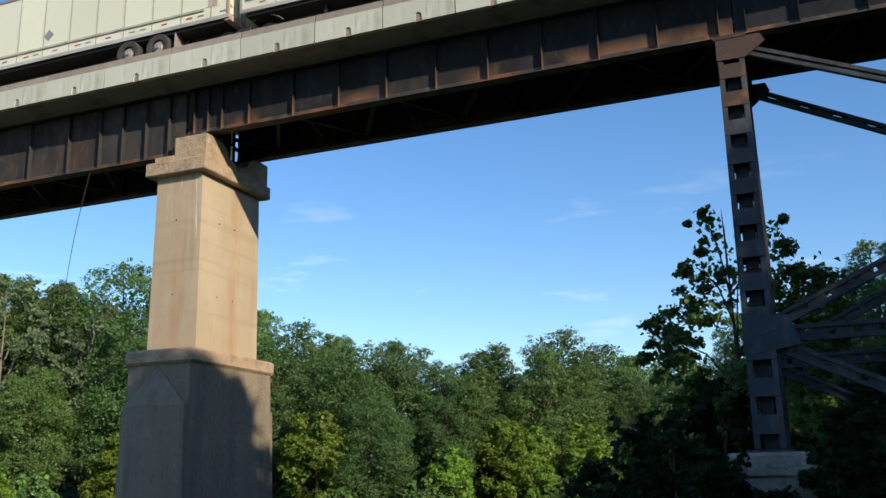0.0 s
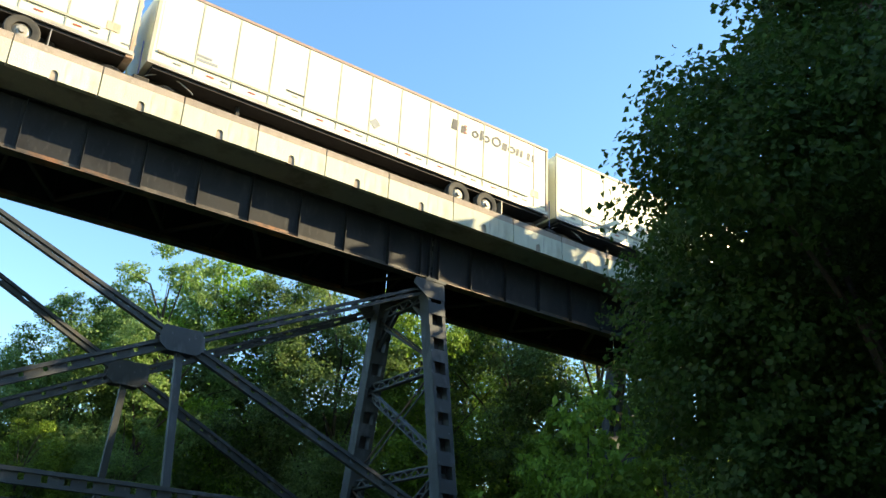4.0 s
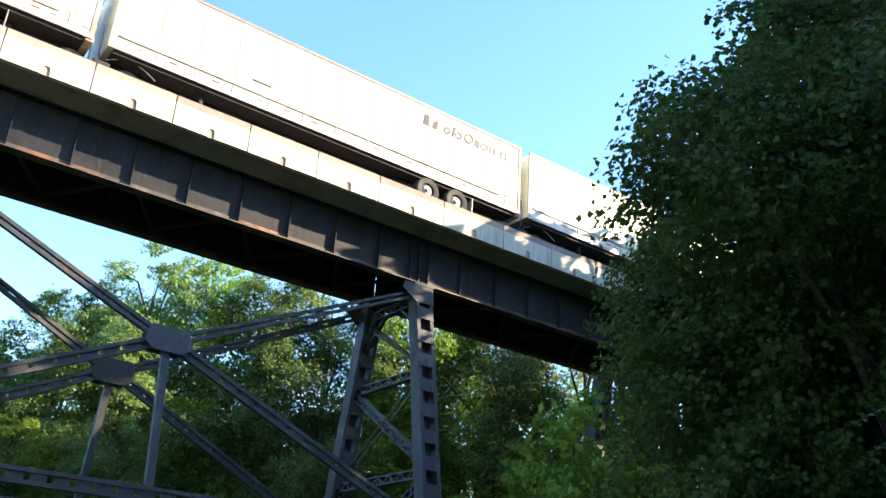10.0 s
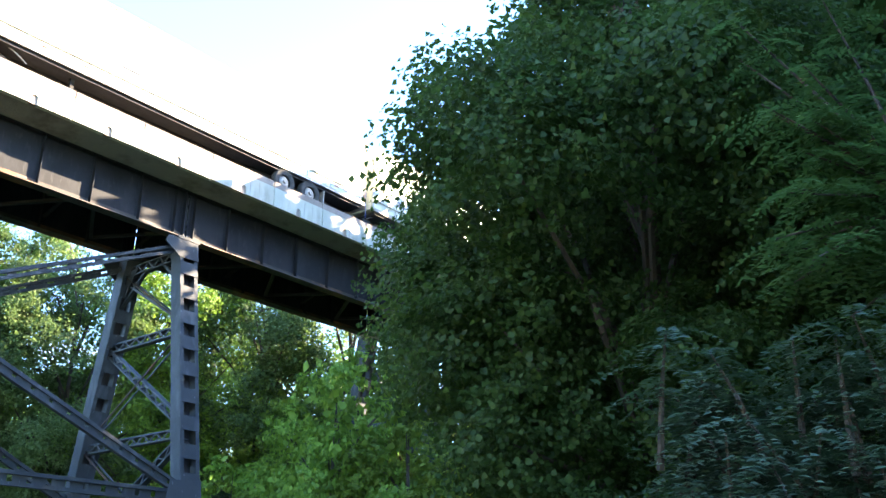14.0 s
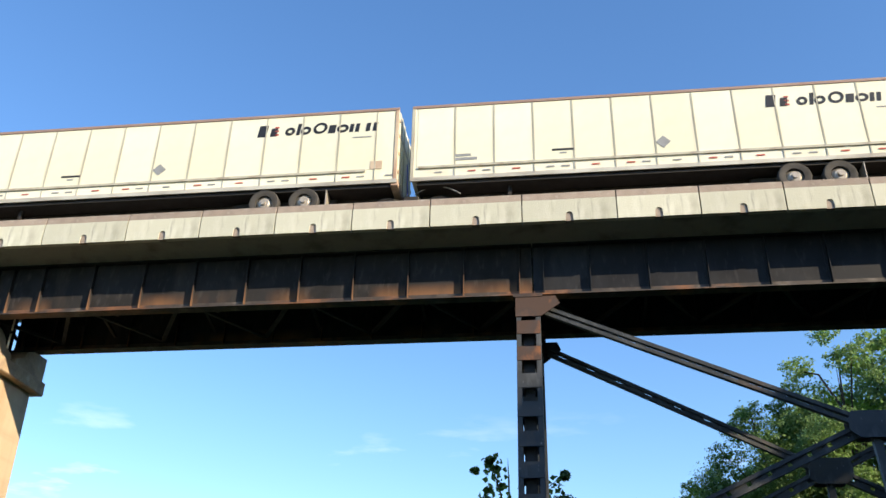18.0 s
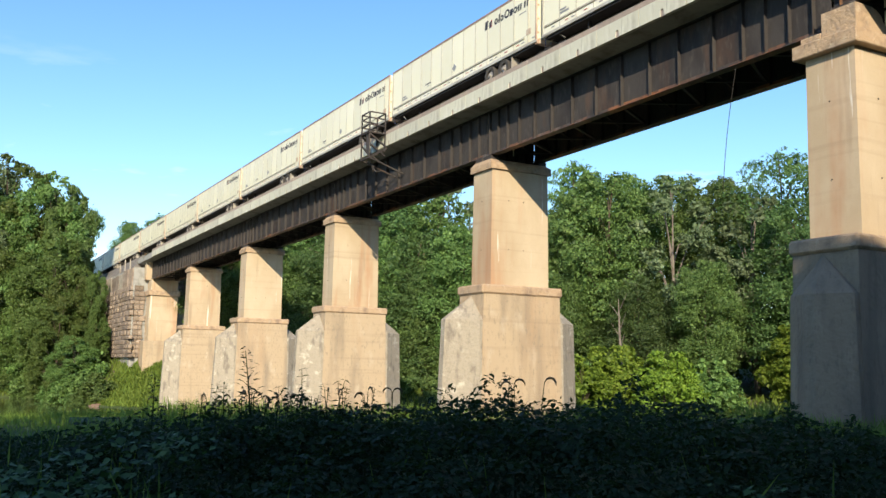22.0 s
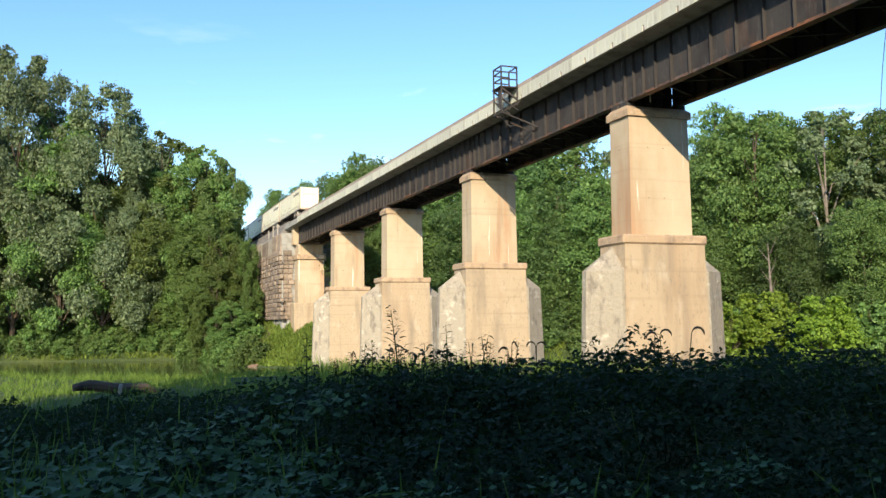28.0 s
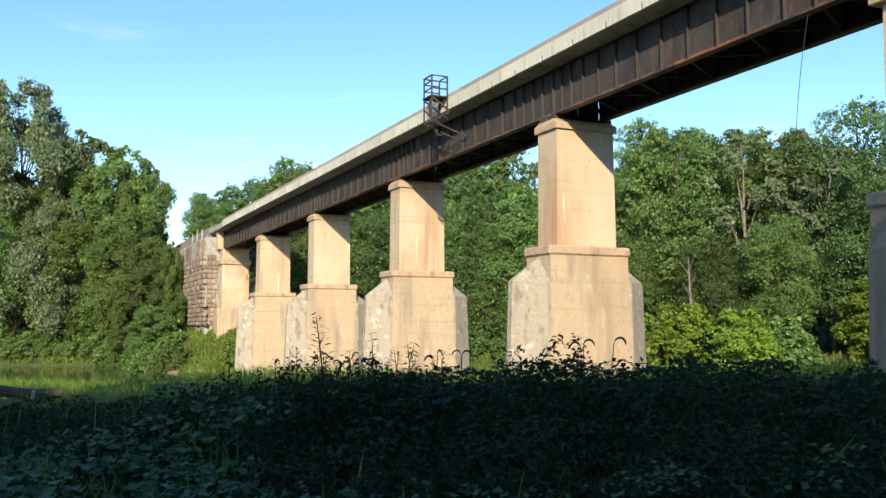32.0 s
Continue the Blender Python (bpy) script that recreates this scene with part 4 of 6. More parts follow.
    for k in range(3):
        part("dot_mark", boxes((11.9, 12.04, n - 0.006, n + 0.004, 3.20 + 0.15 * k, 3.26 + 0.15 * k)), CAR["red"], t)
    part("number_bar", boxes((1.45, 1.95, n - 0.006, n + 0.004, 1.95, 2.04)), CAR["grey"], t, "short grey bar")
    part("number_bar", boxes((1.45, 2.15, n - 0.006, n + 0.004, 1.80, 1.90)), CAR["grey"], t, "short grey bar")
    part("small_bar", boxes((4.55, 5.25, n - 0.006, n + 0.004, 1.97, 2.04)), CAR["black"], t, "thin dark bar")
    part("small_bar", boxes((4.78, 5.0, n - 0.006, n + 0.004, 1.85, 1.90)), CAR["grey"], t, "thin grey bar")
    part("small_bar", boxes((14.6, 15.25, n - 0.006, n + 0.004, 2.92, 2.96)), CAR["grey"], t, "thin grey bar")
    part("placard", prism([(7.8, 2.08), (8.03, 1.85), (8.26, 2.08), (8.03, 2.31)], "y", n - 0.008, n + 0.004), CAR["grey"], t, "grey diamond plate")
    part("patch", boxes((15.25, 15.65, n - 0.005, n + 0.004, 1.65, 1.95)), CAR["rust"], t, "faded patch")
    # rear doors
    for y0, y1 in ((-1.2, -0.01), (0.01, 1.2)):
        d = part("rear_door", boxes((16.13, 16.17, y0, y1, 1.25, 3.93), bevel=0.006), CAR["side"], t)
        part("lock_rod", boxes((16.172, 16.2, y0 + 0.35, y0 + 0.38, 1.25, 3.93), (16.172, 16.2, y1 - 0.38, y1 - 0.35, 1.25, 3.93)), CAR["post"], d)
        part("hinge", boxes(*[(16.165, 16.19, (y0 if y0 < -1 else y1) - 0.05, (y0 if y0 < -1 else y1) + 0.05, zz, zz + 0.1) for zz in (1.5, 2.2, 2.9, 3.5)]), CAR["rust"], d)
    for k in range(9):
        part("door_bar", boxes((16.172, 16.178, -0.95 + 0.21 * k, -0.81 + 0.21 * k, 3.0, 3.2)), CAR["grey"], t, "faded grey bar")
    part("rear_sill", boxes((15.95, 16.2, -1.28, 1.28, 0.98, 1.22), bevel=0.02), CAR["rust"], t, "rusted rear sill")
    part("coupler", boxes((15.9, 16.55, -0.18, 0.18, 0.72, 1.0), (15.6, 16.1, -0.5, 0.5, 0.62, 0.98), bevel=0.03), CAR["rust"], t, "rusty coupling")
    part("underframe", boxes((0.2, 15.95, -1.22, 1.22, 0.97, 1.10)), STEEL["dark"], t)
    for y in (-0.55, 0.45):
        part("frame_rail", boxes((0.3, 15.9, y, y + 0.1, 0.8, 0.97)), STEEL["dark"], t)
    part("axle_frame", boxes((10.6, 14.1, -0.75, -0.6, 0.68, 0.9), (10.6, 14.1, 0.6, 0.75, 0.68, 0.9), (11.72, 11.88, -1.2, 1.2, 0.5, 0.66), (13.04, 13.2, -1.2, 1.2, 0.5, 0.66), bevel=0.02), STEEL["dark"], t)
    tyre = rim = None
    for x in (11.8, 13.12):
        for y in (-1.13, 1.13):
            bm = bmesh.new()
            profile = ((-0.15, 0.40), (-0.15, 0.47), (-0.10, 0.505), (0.10, 0.505), (0.15, 0.47), (0.15, 0.40), (0.13, 0.28), (-0.13, 0.28))
            rings = [[bm.verts.new((r * math.cos(k), w, r * math.sin(k))) for w, r in profile] for k in (2 * math.pi * j / 20 for j in range(20))]
            for a, b in zip(rings, rings[1:] + rings[:1]):
                for j in range(8):
                    bm.faces.new((a[j], a[(j + 1) % 8], b[(j + 1) % 8], b[j]))
            m = pose(x, y, 0.585)
            if tyre is None:
                bmesh.ops.recalc_face_normals(bm, faces=bm.faces)
                tyre = part("tyre", bm, CAR["tyre"], t)
                tyre.matrix_basis = m
                hub = bmesh.new()
                bmesh.ops.create_cone(hub, cap_ends=True, segments=20, radius1=0.29, radius2=0.16, depth=0.1, matrix=Matrix.Translation((0, -0.06, 0)) @ pose(0, 0, 0, 90))
                bmesh.ops.create_cone(hub, cap_ends=True, segments=12, radius1=0.1, radius2=0.08, depth=0.12, matrix=Matrix.Translation((0, -0.12, 0)) @ pose(0, 0, 0, 90))
                rim = part("rim", hub, CAR["rim"], tyre)
            else:
                bm.free()
                o = again(tyre, t, m)
                again(rim, o, pose(0, 0, 0, 0, 0, 180 if y > 0 else 0))
    for y in (-1.25, 0.75):
        part("mud_flap", boxes((13.84, 13.87, y, y + 0.5, 0.35, 0.98)), CAR["rim"], t, "pale mud flap")
    hose = [(0.1 + 1.5 * s, -0.9 - 0.2 * s, 0.62 + 0.62 * math.sin(math.pi * (0.15 + 0.75 * s)) * 0.75 - 0.1 * s) for s in (i / 10 for i in range(11))]
    part("air_hose", add_tube(bmesh.new(), hose, [0.022] * 11, 5), CAR["hose"], t, "arched grey air hose")
    part("blue_cable", beam((-0.12, -1.0, 0.75), (-0.16, -1.05, 1.9), 0.03, 0.03), CAR["blue"], t)
    for y in (-0.95, 0.8):
        part("landing_leg", boxes((3.1, 3.22, y, y + 0.15, 0.5, 0.97)), STEEL["dark"], t)
    # the rail truck under the front end
    b = part("rail_truck", boxes((-1.15, 1.15, -0.98, -0.86, 0.32, 0.62), (-1.15, 1.15, 0.86, 0.98, 0.32, 0.62), (-0.25, 0.25, -1.0, 1.0, 0.42, 0.72), bevel=0.03), STEEL["dark"], t)
    wheel = None
    for x in (-0.85, 0.85):
        for y in (-0.75, 0.75):
            if wheel is None:
                bm = bmesh.new()
                bmesh.ops.create_cone(bm, cap_ends=True, segments=20, radius1=0.42, radius2=0.40, depth=0.12, matrix=pose(0, 0, 0, 90))
                wheel = part("rail_wheel", bm, STEEL["rail"], b)
                wheel.matrix_basis = pose(x, y, 0.42)
            else:
                again(wheel, b, pose(x, y, 0.42))
    return t


for kind in (True, False):
    TRAILERS.append(trailer(kind))

# ---- ground and river ----
FAR_BANK = ((-420, -420), (-182, -120), (-164, -45), (-157, -10), (-149, 12), (-124, 15), (-114.5, 20), (-109, 35), (-95, 52), (-60, 70), (-20, 95), (20, 125), (90, 155), (500, 330))
NEAR_BANK = ((-300, -420), (-79, -120), (-53, -40), (-40.5, 0), (-35, 20), (-24, 42), (0, 66), (40, 88), (110, 112), (500, 250))


def to_line(x, y, line):
    """Distance to a polyline, and on which side of it: positive to the left of its course."""
    best = np.full(np.shape(x), 1e9)
    sign = np.ones(np.shape(x))
    for (ax, ay), (bx, by) in zip(line, line[1:]):
        dx, dy = bx - ax, by - ay
        k = np.clip(((x - ax) * dx + (y - ay) * dy) / (dx * dx + dy * dy), 0, 1)
        d = np.hypot(x - ax - k * dx, y - ay - k * dy)
        s = np.sign(dx * (y - ay) - dy * (x - ax))
        sign = np.where(d < best, s, sign)
        best = np.minimum(d, best)
    return best * sign


def ease(v):
    v = np.clip(v, 0, 1)
    return v * v * (3 - 2 * v)


def height(x, y):
    """The ground's height: two banks, the river bed, the wooded slope behind it, the track's embankments."""
    x, y = np.asarray(x, float), np.asarray(y, float)
    far, near = to_line(x, y, FAR_BANK), -to_line(x, y, NEAR_BANK)
    bumps = 0.12 * np.sin(x * 0.9 + 1.3) * np.cos(y * 0.8) + 0.25 * np.sin(x * 0.23) * np.sin(y * 0.27 + 0.5)
    bed = WATER_Z - 1.4
    left = bed + 1.4 * ease((far + 3) / 3) + 2.6 * ease(far / 7) + 9.0 * ease((far - 6) / 60) + 12.0 * ease((far - 60) / 200)
    right = bed + 1.4 * ease((near + 3) / 3) + 3.9 * ease(near / 10)
    z = np.where(far > -3, left, np.where(near > -3, right, bed)) + bumps * ease((np.maximum(far, near) + 1) / 6)
    z = np.where(far < 0, z, np.maximum(z, WATER_Z - 0.2 + 8.5 * ease(far / 13) * np.exp(-(np.maximum(np.abs(x + 132) - 10, 0) / 9) ** 2 - ((y - 22) / 11) ** 2)))
    for lo, hi in ((-3000.0, -168.0), (54.0, 3000.0)):
        out = np.maximum(np.maximum(lo - x, x - hi), 0)
        d = np.hypot(out, np.maximum(np.abs(y - MID) - 3.2, 0))
        z = np.maximum(z, 16.08 - 1.15 * d)
    return z


def ground_sheet():
    def steps(parts):
        return np.concatenate([np.arange(a, b, s) for a, b, s in parts])
    xs = steps(((-2600, -700, 190), (-700, -190, 17), (-190, -100, 1.8), (-100, -40, 2.5), (-40, 40, 1.6), (40, 130, 4), (130, 500, 25), (500, 2700, 200)))
    ys = steps(((-2600, -500, 200), (-500, -60, 20), (-60, 90, 1.8), (90, 170, 4), (170, 500, 25), (500, 2700, 200)))
    gx, gy = np.meshgrid(xs, ys)
    v = np.stack([gx, gy, height(gx, gy)], -1).reshape(-1, 3)
    nx, ny = len(xs), len(ys)
    i = (np.arange(ny - 1)[:, None] * nx + np.arange(nx - 1)[None]).ravel()
    me = mesh_arrays("ground", v, np.stack([i, i + 1, i + nx + 1, i + nx], -1), SOIL)
    me.shade_smooth()
    tagged(new("ground", me), "grassy river banks and wooded slopes of bare and overgrown soil", "ground", kind="structure")
    w = bmesh.new()
    vs = [w.verts.new(p) for p in ((-420, -420, WATER_Z), (-60, -420, WATER_Z), (500, 200, WATER_Z), (500, 420, WATER_Z), (-10, 140, WATER_Z), (-180, 40, WATER_Z))]
    w.faces.new(vs)
    tagged(link_bm("river_water", w, water_material()), "calm brownish green river water reflecting the banks", "water", kind="structure")


def spot(az, dist):
    """A place by its bearing from the camera (degrees to the left of straight ahead) and its distance."""
    return -dist * math.sin(radians(az)), dist * math.cos(radians(az))


def z_at(x, y):
    return float(height(x, y))


# ---- plants ----


def leaf_mesh(name, centre, facing, size, mat, rng, narrow=0.6, fold=0.18, along=None, lobed=False):
    """Many folded leaves in one mesh: two triangles bent along the midrib, or a three-pointed leaf of four."""
    n = len(centre)
    facing = facing / (np.linalg.norm(facing, axis=1, keepdims=True) + 1e-9)
    a = rng.normal(size=(n, 3)) if along is None else along
    a = a - facing * (a * facing).sum(1, keepdims=True)
    a /= np.linalg.norm(a, axis=1, keepdims=True) + 1e-9
    b = np.cross(facing, a)
    s = np.asarray(size, float).reshape(-1, 1) * np.ones((n, 1))
    def at(u, w, lift):
        return centre + a * s * u + b * s * w * narrow + facing * s * lift
    if lobed:
        v = np.stack([at(-0.45, 0, 0), at(-0.02, -0.58, fold), at(0.16, -0.36, fold * 0.5), at(0.5, 0, -fold * 0.6), at(0.16, 0.36, fold * 0.5), at(-0.02, 0.58, fold)], 1).reshape(-1, 3)
        k = np.arange(n)[:, None] * 6
        return mesh_arrays(name, v, np.concatenate([k + [0, 1, 2], k + [0, 2, 3], k + [0, 3, 4], k + [0, 4, 5]]), mat)
    v = np.stack([at(-0.5, 0, 0), at(-0.08, -0.5, fold), at(0.5, 0, 0), at(-0.08, 0.5, fold)], 1).reshape(-1, 3)
    k = np.arange(n)[:, None] * 4
    return mesh_arrays(name, v, np.concatenate([k + [0, 1, 2], k + [0, 2, 3]]), mat)


def lobes_of(rng, h, low, spread, count, profile, clump=0.36, outer=0.3):
    """Leaf masses round a trunk: their centres and radii."""
    out = []
    for i in range(count):
        f = low + (1 - low) * ((i + rng.random()) / count)
        r = spread * np.interp(f, *profile)
        a = i * 2.4 + rng.random() * 1.2
        off = r * (outer + 0.4 * rng.random())
        size = max(r * clump * (0.75 + 0.5 * rng.random()), spread * clump * 0.45)
        out.append((np.array([math.cos(a) * off, math.sin(a) * off, min(f * h, h - size * 0.8)]), size))
    return out


def crown_leaves(rng, lobes, count, droop=0.0, squash=0.72, spray=26, inside=2.0, tuft=0.34):
    """Leaves in sprays on the upper and outer skin of each mass, tilted with it, over a looser filling."""
    weight = np.array([s * s for _, s in lobes])
    sprays = max(count // spray, 1)
    pick = rng.choice(len(lobes), sprays, p=weight / weight.sum())
    c = np.array([l[0] for l in lobes])[pick]
    s = np.array([l[1] for l in lobes])[pick][:, None]
    out = c * [1, 1, 0]
    out /= np.linalg.norm(out, axis=1, keepdims=True) + 1e-6
    d = rng.normal(size=(sprays, 3)) + out * 0.55 + [0, 0, 0.5]
    d /= np.linalg.norm(d, axis=1, keepdims=True)
    r = s * (0.72 + 0.42 * rng.random((sprays, 1)))
    heart = c + d * r * [1, 1, squash]
    k = np.repeat(np.arange(sprays), spray)[:count]
    n = len(k)
    ball = rng.normal(size=(n, 3))
    ball *= rng.random((n, 1)) ** 0.5 / np.linalg.norm(ball, axis=1, keepdims=True)
    p = heart[k] + ball * s[k] * [tuft, tuft, tuft * 0.6]
    p[:, 2] -= droop * rng.random(n) ** 2 * s[k][:, 0]
    face = d[k] * 0.9 + [0, 0, 0.5] + rng.normal(size=(n, 3)) * 0.65
    # larger leaves fill the inside of each mass
    m = n // 6
    q = rng.integers(0, sprays, m)
    inner = c[q] + rng.normal(size=(m, 3)) * s[q] * 0.36
    return np.concatenate([p, inner]), np.concatenate([face, rng.normal(size=(m, 3)) + [0, 0, 0.4]]), np.concatenate([np.ones(n), np.full(m, inside)])


PROFILE = dict(
    broad=((0.0, 0.15, 0.4, 0.65, 0.85, 1.0), (0.5, 0.8, 1.0, 0.98, 0.78, 0.38)),
    tall=((0.0, 0.2, 0.45, 0.7, 0.9, 1.0), (0.4, 0.85, 1.0, 0.8, 0.45, 0.12)),
    bush=((0.0, 0.3, 0.7, 1.0), (0.9, 1.0, 0.7, 0.3)),
    cone=((0.0, 0.1, 0.2, 0.27, 0.34, 0.42, 0.5, 0.6, 0.75, 1.0), (0.55, 0.7, 0.84, 1.02, 1.22, 1.2, 0.91, 0.54, 0.36, 0.12)),
)


def plant(name, label, category, group, seed, h, spread, low, leaves, size, mat, shape="broad", lobes=26, trunk=0.022, bark=None, droop=0.0, narrow=0.6, clump=0.36, lobed=False, outer=0.3):
    """A tree or shrub: tapered trunk with limbs, and a crown of many small leaves in uneven masses."""
    rng = np.random.default_rng(seed)
    t = thing(name, label, category, group)
    masses = lobes_of(rng, h, low, spread, lobes, PROFILE[shape], clump, outer)
    bm = bmesh.new()
    r = h * trunk
    bend = rng.normal(size=2) * h * 0.02
    way = [(bend[0] * math.sin(k * 2), bend[1] * math.sin(k * 2.5), h * 0.92 * k) for k in (0, 0.15, 0.3, 0.5, 0.7, 0.85, 1.0)]
    way[0] = (0, 0, -0.4)
    add_tube(bm, way, [r * 1.35, r, r * 0.85, r * 0.62, r * 0.4, r * 0.22, r * 0.06], 7)
    stem = list(bm.verts)
    for c, s in masses[::2]:
        z0 = max(c[2] - (0.12 + 0.2 * rng.random()) * h, h * 0.08)
        k = z0 / (h * 0.92)
        a = np.array([bend[0] * math.sin(k * 2), bend[1] * math.sin(k * 2.5), z0])
        m = a + (c - a) * 0.5 + [0, 0, 0.04 * h]
        first = len(bm.verts)
        add_tube(bm, [tuple(a), tuple(m), tuple(c), tuple(c + (c - m) * 0.4)], [r * 0.38, r * 0.25, r * 0.13, r * 0.03], 5)
        bm.verts.ensure_lookup_table()
        root = min(stem, key=lambda v: (v.co - bm.verts[first].co).length)
        bm.faces.new((bm.verts[first], bm.verts[first + 1], root))
    part("trunk", bm, bark or BARK, t)
    p, f, big = crown_leaves(rng, masses, leaves, droop, spray=70 if lobed else 26, inside=1.25 if lobed else 2.0, tuft=0.30 if lobed else 0.34)
    along = None
    if droop:
        along = rng.normal(size=p.shape) * 0.5 + [0, 0, -1.0]
    o = new("crown", leaf_mesh("crown", p, f, size * big * (0.6 + 0.7 * rng.random(len(p))), mat, rng, narrow, 0.18, along, lobed))
    o.parent = t
    return t


def stand(proto, x, y, scale=1.0, turn=0.0, sink=0.15, tall=1.0, label=""):
    """A copy of a plant, set on the ground."""
    o = copy_thing(proto, pose(x, y, z_at(x, y) - sink, 0, 0, turn) @ Matrix.Diagonal((scale, scale, scale * tall, 1)))
    o.scale = (scale, scale, scale * tall)
    return tagged(o, label)


def put_away(proto, x, y, scale=1.0):
    """The first of a kind stands at a place of its own too."""
    proto.location = (x, y, z_at(x, y) - 0.15)
    proto.scale = (scale, scale, scale)


SKYLINE = ((-30, -10, 5, 10.4, 13.5, 15.5, 18.4, 21.2, 25.4, 28.4, 32.8, 38, 40.3, 42, 44.5, 46.7, 49.6, 51.8, 54.6, 58, 62.3, 70, 80), (6.2, 6.2, 6.4, 6.8, 7.9, 8.4, 7.4, 7.3, 8.6, 8.6, 9.6, 10.4, 11.9, 12.2, 11.1, 11.6, 11.4, 12.6, 12.4, 11.2, 10.5, 9.2, 8.4))


def reach(proto, x, y, el, full, turn, wide=1.0, sink=0.3):
    """A copy of a plant of full height, grown so that its top stands at an angle above the camera's level."""
    d = math.hypot(x, y)
    s = max((EYE.z + d * math.tan(radians(el)) - z_at(x, y)) / full, 0.12)
    w = min(max(s, 0.6), 1.15) * wide
    return stand(proto, x, y, w, turn, sink, s / w)


def shore(az):
    """How far off the far shore lies in a direction."""
    d = 60.0
    while float(to_line(np.float64(spot(az, d)[0]), np.float64(spot(az, d)[1]), FAR_BANK)) < 0 and d < 260:
        d += 0.5
    return d


def far_forest():
    rng = random.Random(11)
    kinds = [plant("tree", "tall dark green broadleaf tree in the wood beyond the river", "tree", "trees of the far wood", 20 + i, 22.0, 5.4 + 0.6 * (i % 3), 0.04, 40000, 0.23, LEAF["forest"] if i < 2 else LEAF["deep"], ("broad", "tall", "broad", "broad")[i], 34 + 3 * i, 0.012, None, 0.0, 0.75, 0.50, False, 0.42) for i in range(4)]
    kinds.append(plant("tree", "airy silver-green tree with thin limbs in the far wood", "tree", "trees of the far wood", 31, 22.0, 4.6, 0.2, 12000, 0.28, LEAF["willow"], "broad", 26, 0.012, GREY_BARK, 0.0, 0.7, 0.32, False, 0.5))
    sunny = plant("young_tree", "sunlit yellow-green young tree at the wood's edge", "tree", "young trees at the far bank", 41, 10.0, 3.6, 0.04, 12000, 0.25, LEAF["yellow"], "broad", 20, 0.012, None, 0.0, 0.8, 0.40, False, 0.42)
    shade = plant("shrub", "dense green riverside shrub on the far bank", "shrub", "shrubs on the far bank", 42, 5.0, 3.2, 0.02, 8500, 0.26, LEAF["forest"], "bush", 15, 0.012, None, 0.0, 0.8, 0.42, False, 0.4)
    for (ax, ay), (bx, by) in zip(FAR_BANK[4:12], FAR_BANK[5:13]):
        n = max(1, int(math.hypot(bx - ax, by - ay) / 6.6))
        nx, ny = -(by - ay), bx - ax
        ln = math.hypot(nx, ny)
        nx, ny = nx / ln, ny / ln
        for i in range(n):
            for row, inland in enumerate((3.5, 8.0, 14.5, 22.0)):
                k = (i + rng.uniform(-0.4, 0.4) + 0.5 * (row % 2)) / n
                d = inland + rng.uniform(-2, 2)
                x, y = ax + (bx - ax) * k + nx * d, ay + (by - ay) * k + ny * d
                if abs(y - MID) < 9 or (x < -100 and y < MID):
                    continue
                az = math.degrees(math.atan2(-x, y))
                el = float(np.interp(az, *SKYLINE))
                turn = rng.uniform(0, 360)
                edge = -78 < x < -18
                if row == 0:
                    if edge and rng.random() < 0.5:
                        stand(sunny, x, y, rng.uniform(0.45, 0.75), turn, 0.3)
                    else:
                        stand(shade, x, y, rng.uniform(0.6, 1.1), turn, 0.3)
                elif row == 1:
                    if edge and rng.random() < 0.6:
                        stand(sunny, x, y, rng.uniform(0.75, 1.1), turn, 0.3)
                    else:
                        reach(rng.choice(kinds[:4]), x, y, el * rng.uniform(0.5, 0.72), 22.0, turn)
                else:
                    proto = kinds[4] if rng.random() < (0.3 if 42 < az < 50 else 0.08) else rng.choice(kinds[:4])
                    reach(proto, x, y, el * (rng.uniform(0.84, 1.02) if row == 2 else rng.uniform(1.0, 1.09)), 21.4, turn)
    for i, (x, y) in enumerate(((70, 170), (88, 176), (104, 184), (120, 190))):
        put_away(kinds[i], x, y, 0.9)
    put_away(kinds[4], -66, 98, 0.8)
    for i, (az, back) in enumerate(((60.0, 9), (61.4, 15), (62.8, 9), (64.2, 16), (65.6, 9), (67.0, 15), (68.6, 8), (70.2, 14), (72.0, 9), (63.5, 22), (66.3, 22), (69.5, 22))):
        reach(kinds[i % 4], *spot(az, shore(az) + back), float(np.interp(az, *SKYLINE)) * (0.8 if back < 12 else 1.0), 21.2, 61.0 * i)
    put_away(sunny, *spot(50.4, 90), 0.95)
    stand(sunny, *spot(47.6, 88), 0.9, 70)
    stand(sunny, *spot(52.6, 88), 0.85, 200)
    put_away(shade, -70, 70)
    snag = thing("dead_tree", "bare grey dead tree trunk among the green", "tree")
    bm = bmesh.new()
    sx, sy = spot(50.2, 94)
    sz = z_at(sx, sy) - 0.3
    add_tube(bm, [(sx, sy, sz), (sx + 0.2, sy, sz + 6), (sx - 0.15, sy, sz + 11), (sx - 0.3, sy, sz + 14.5)], [0.24, 0.19, 0.12, 0.03], 6)
    for k in range(7):
        z = sz + 7.5 + k
        add_tube(bm, [(sx, sy, z), (sx + (-1) ** k * (0.7 + 0.12 * k), sy - 0.3, z + 1.5)], [0.06, 0.015], 4)
    part("bare_trunk", bm, GREY_BARK, snag)
    return kinds, shade, sunny


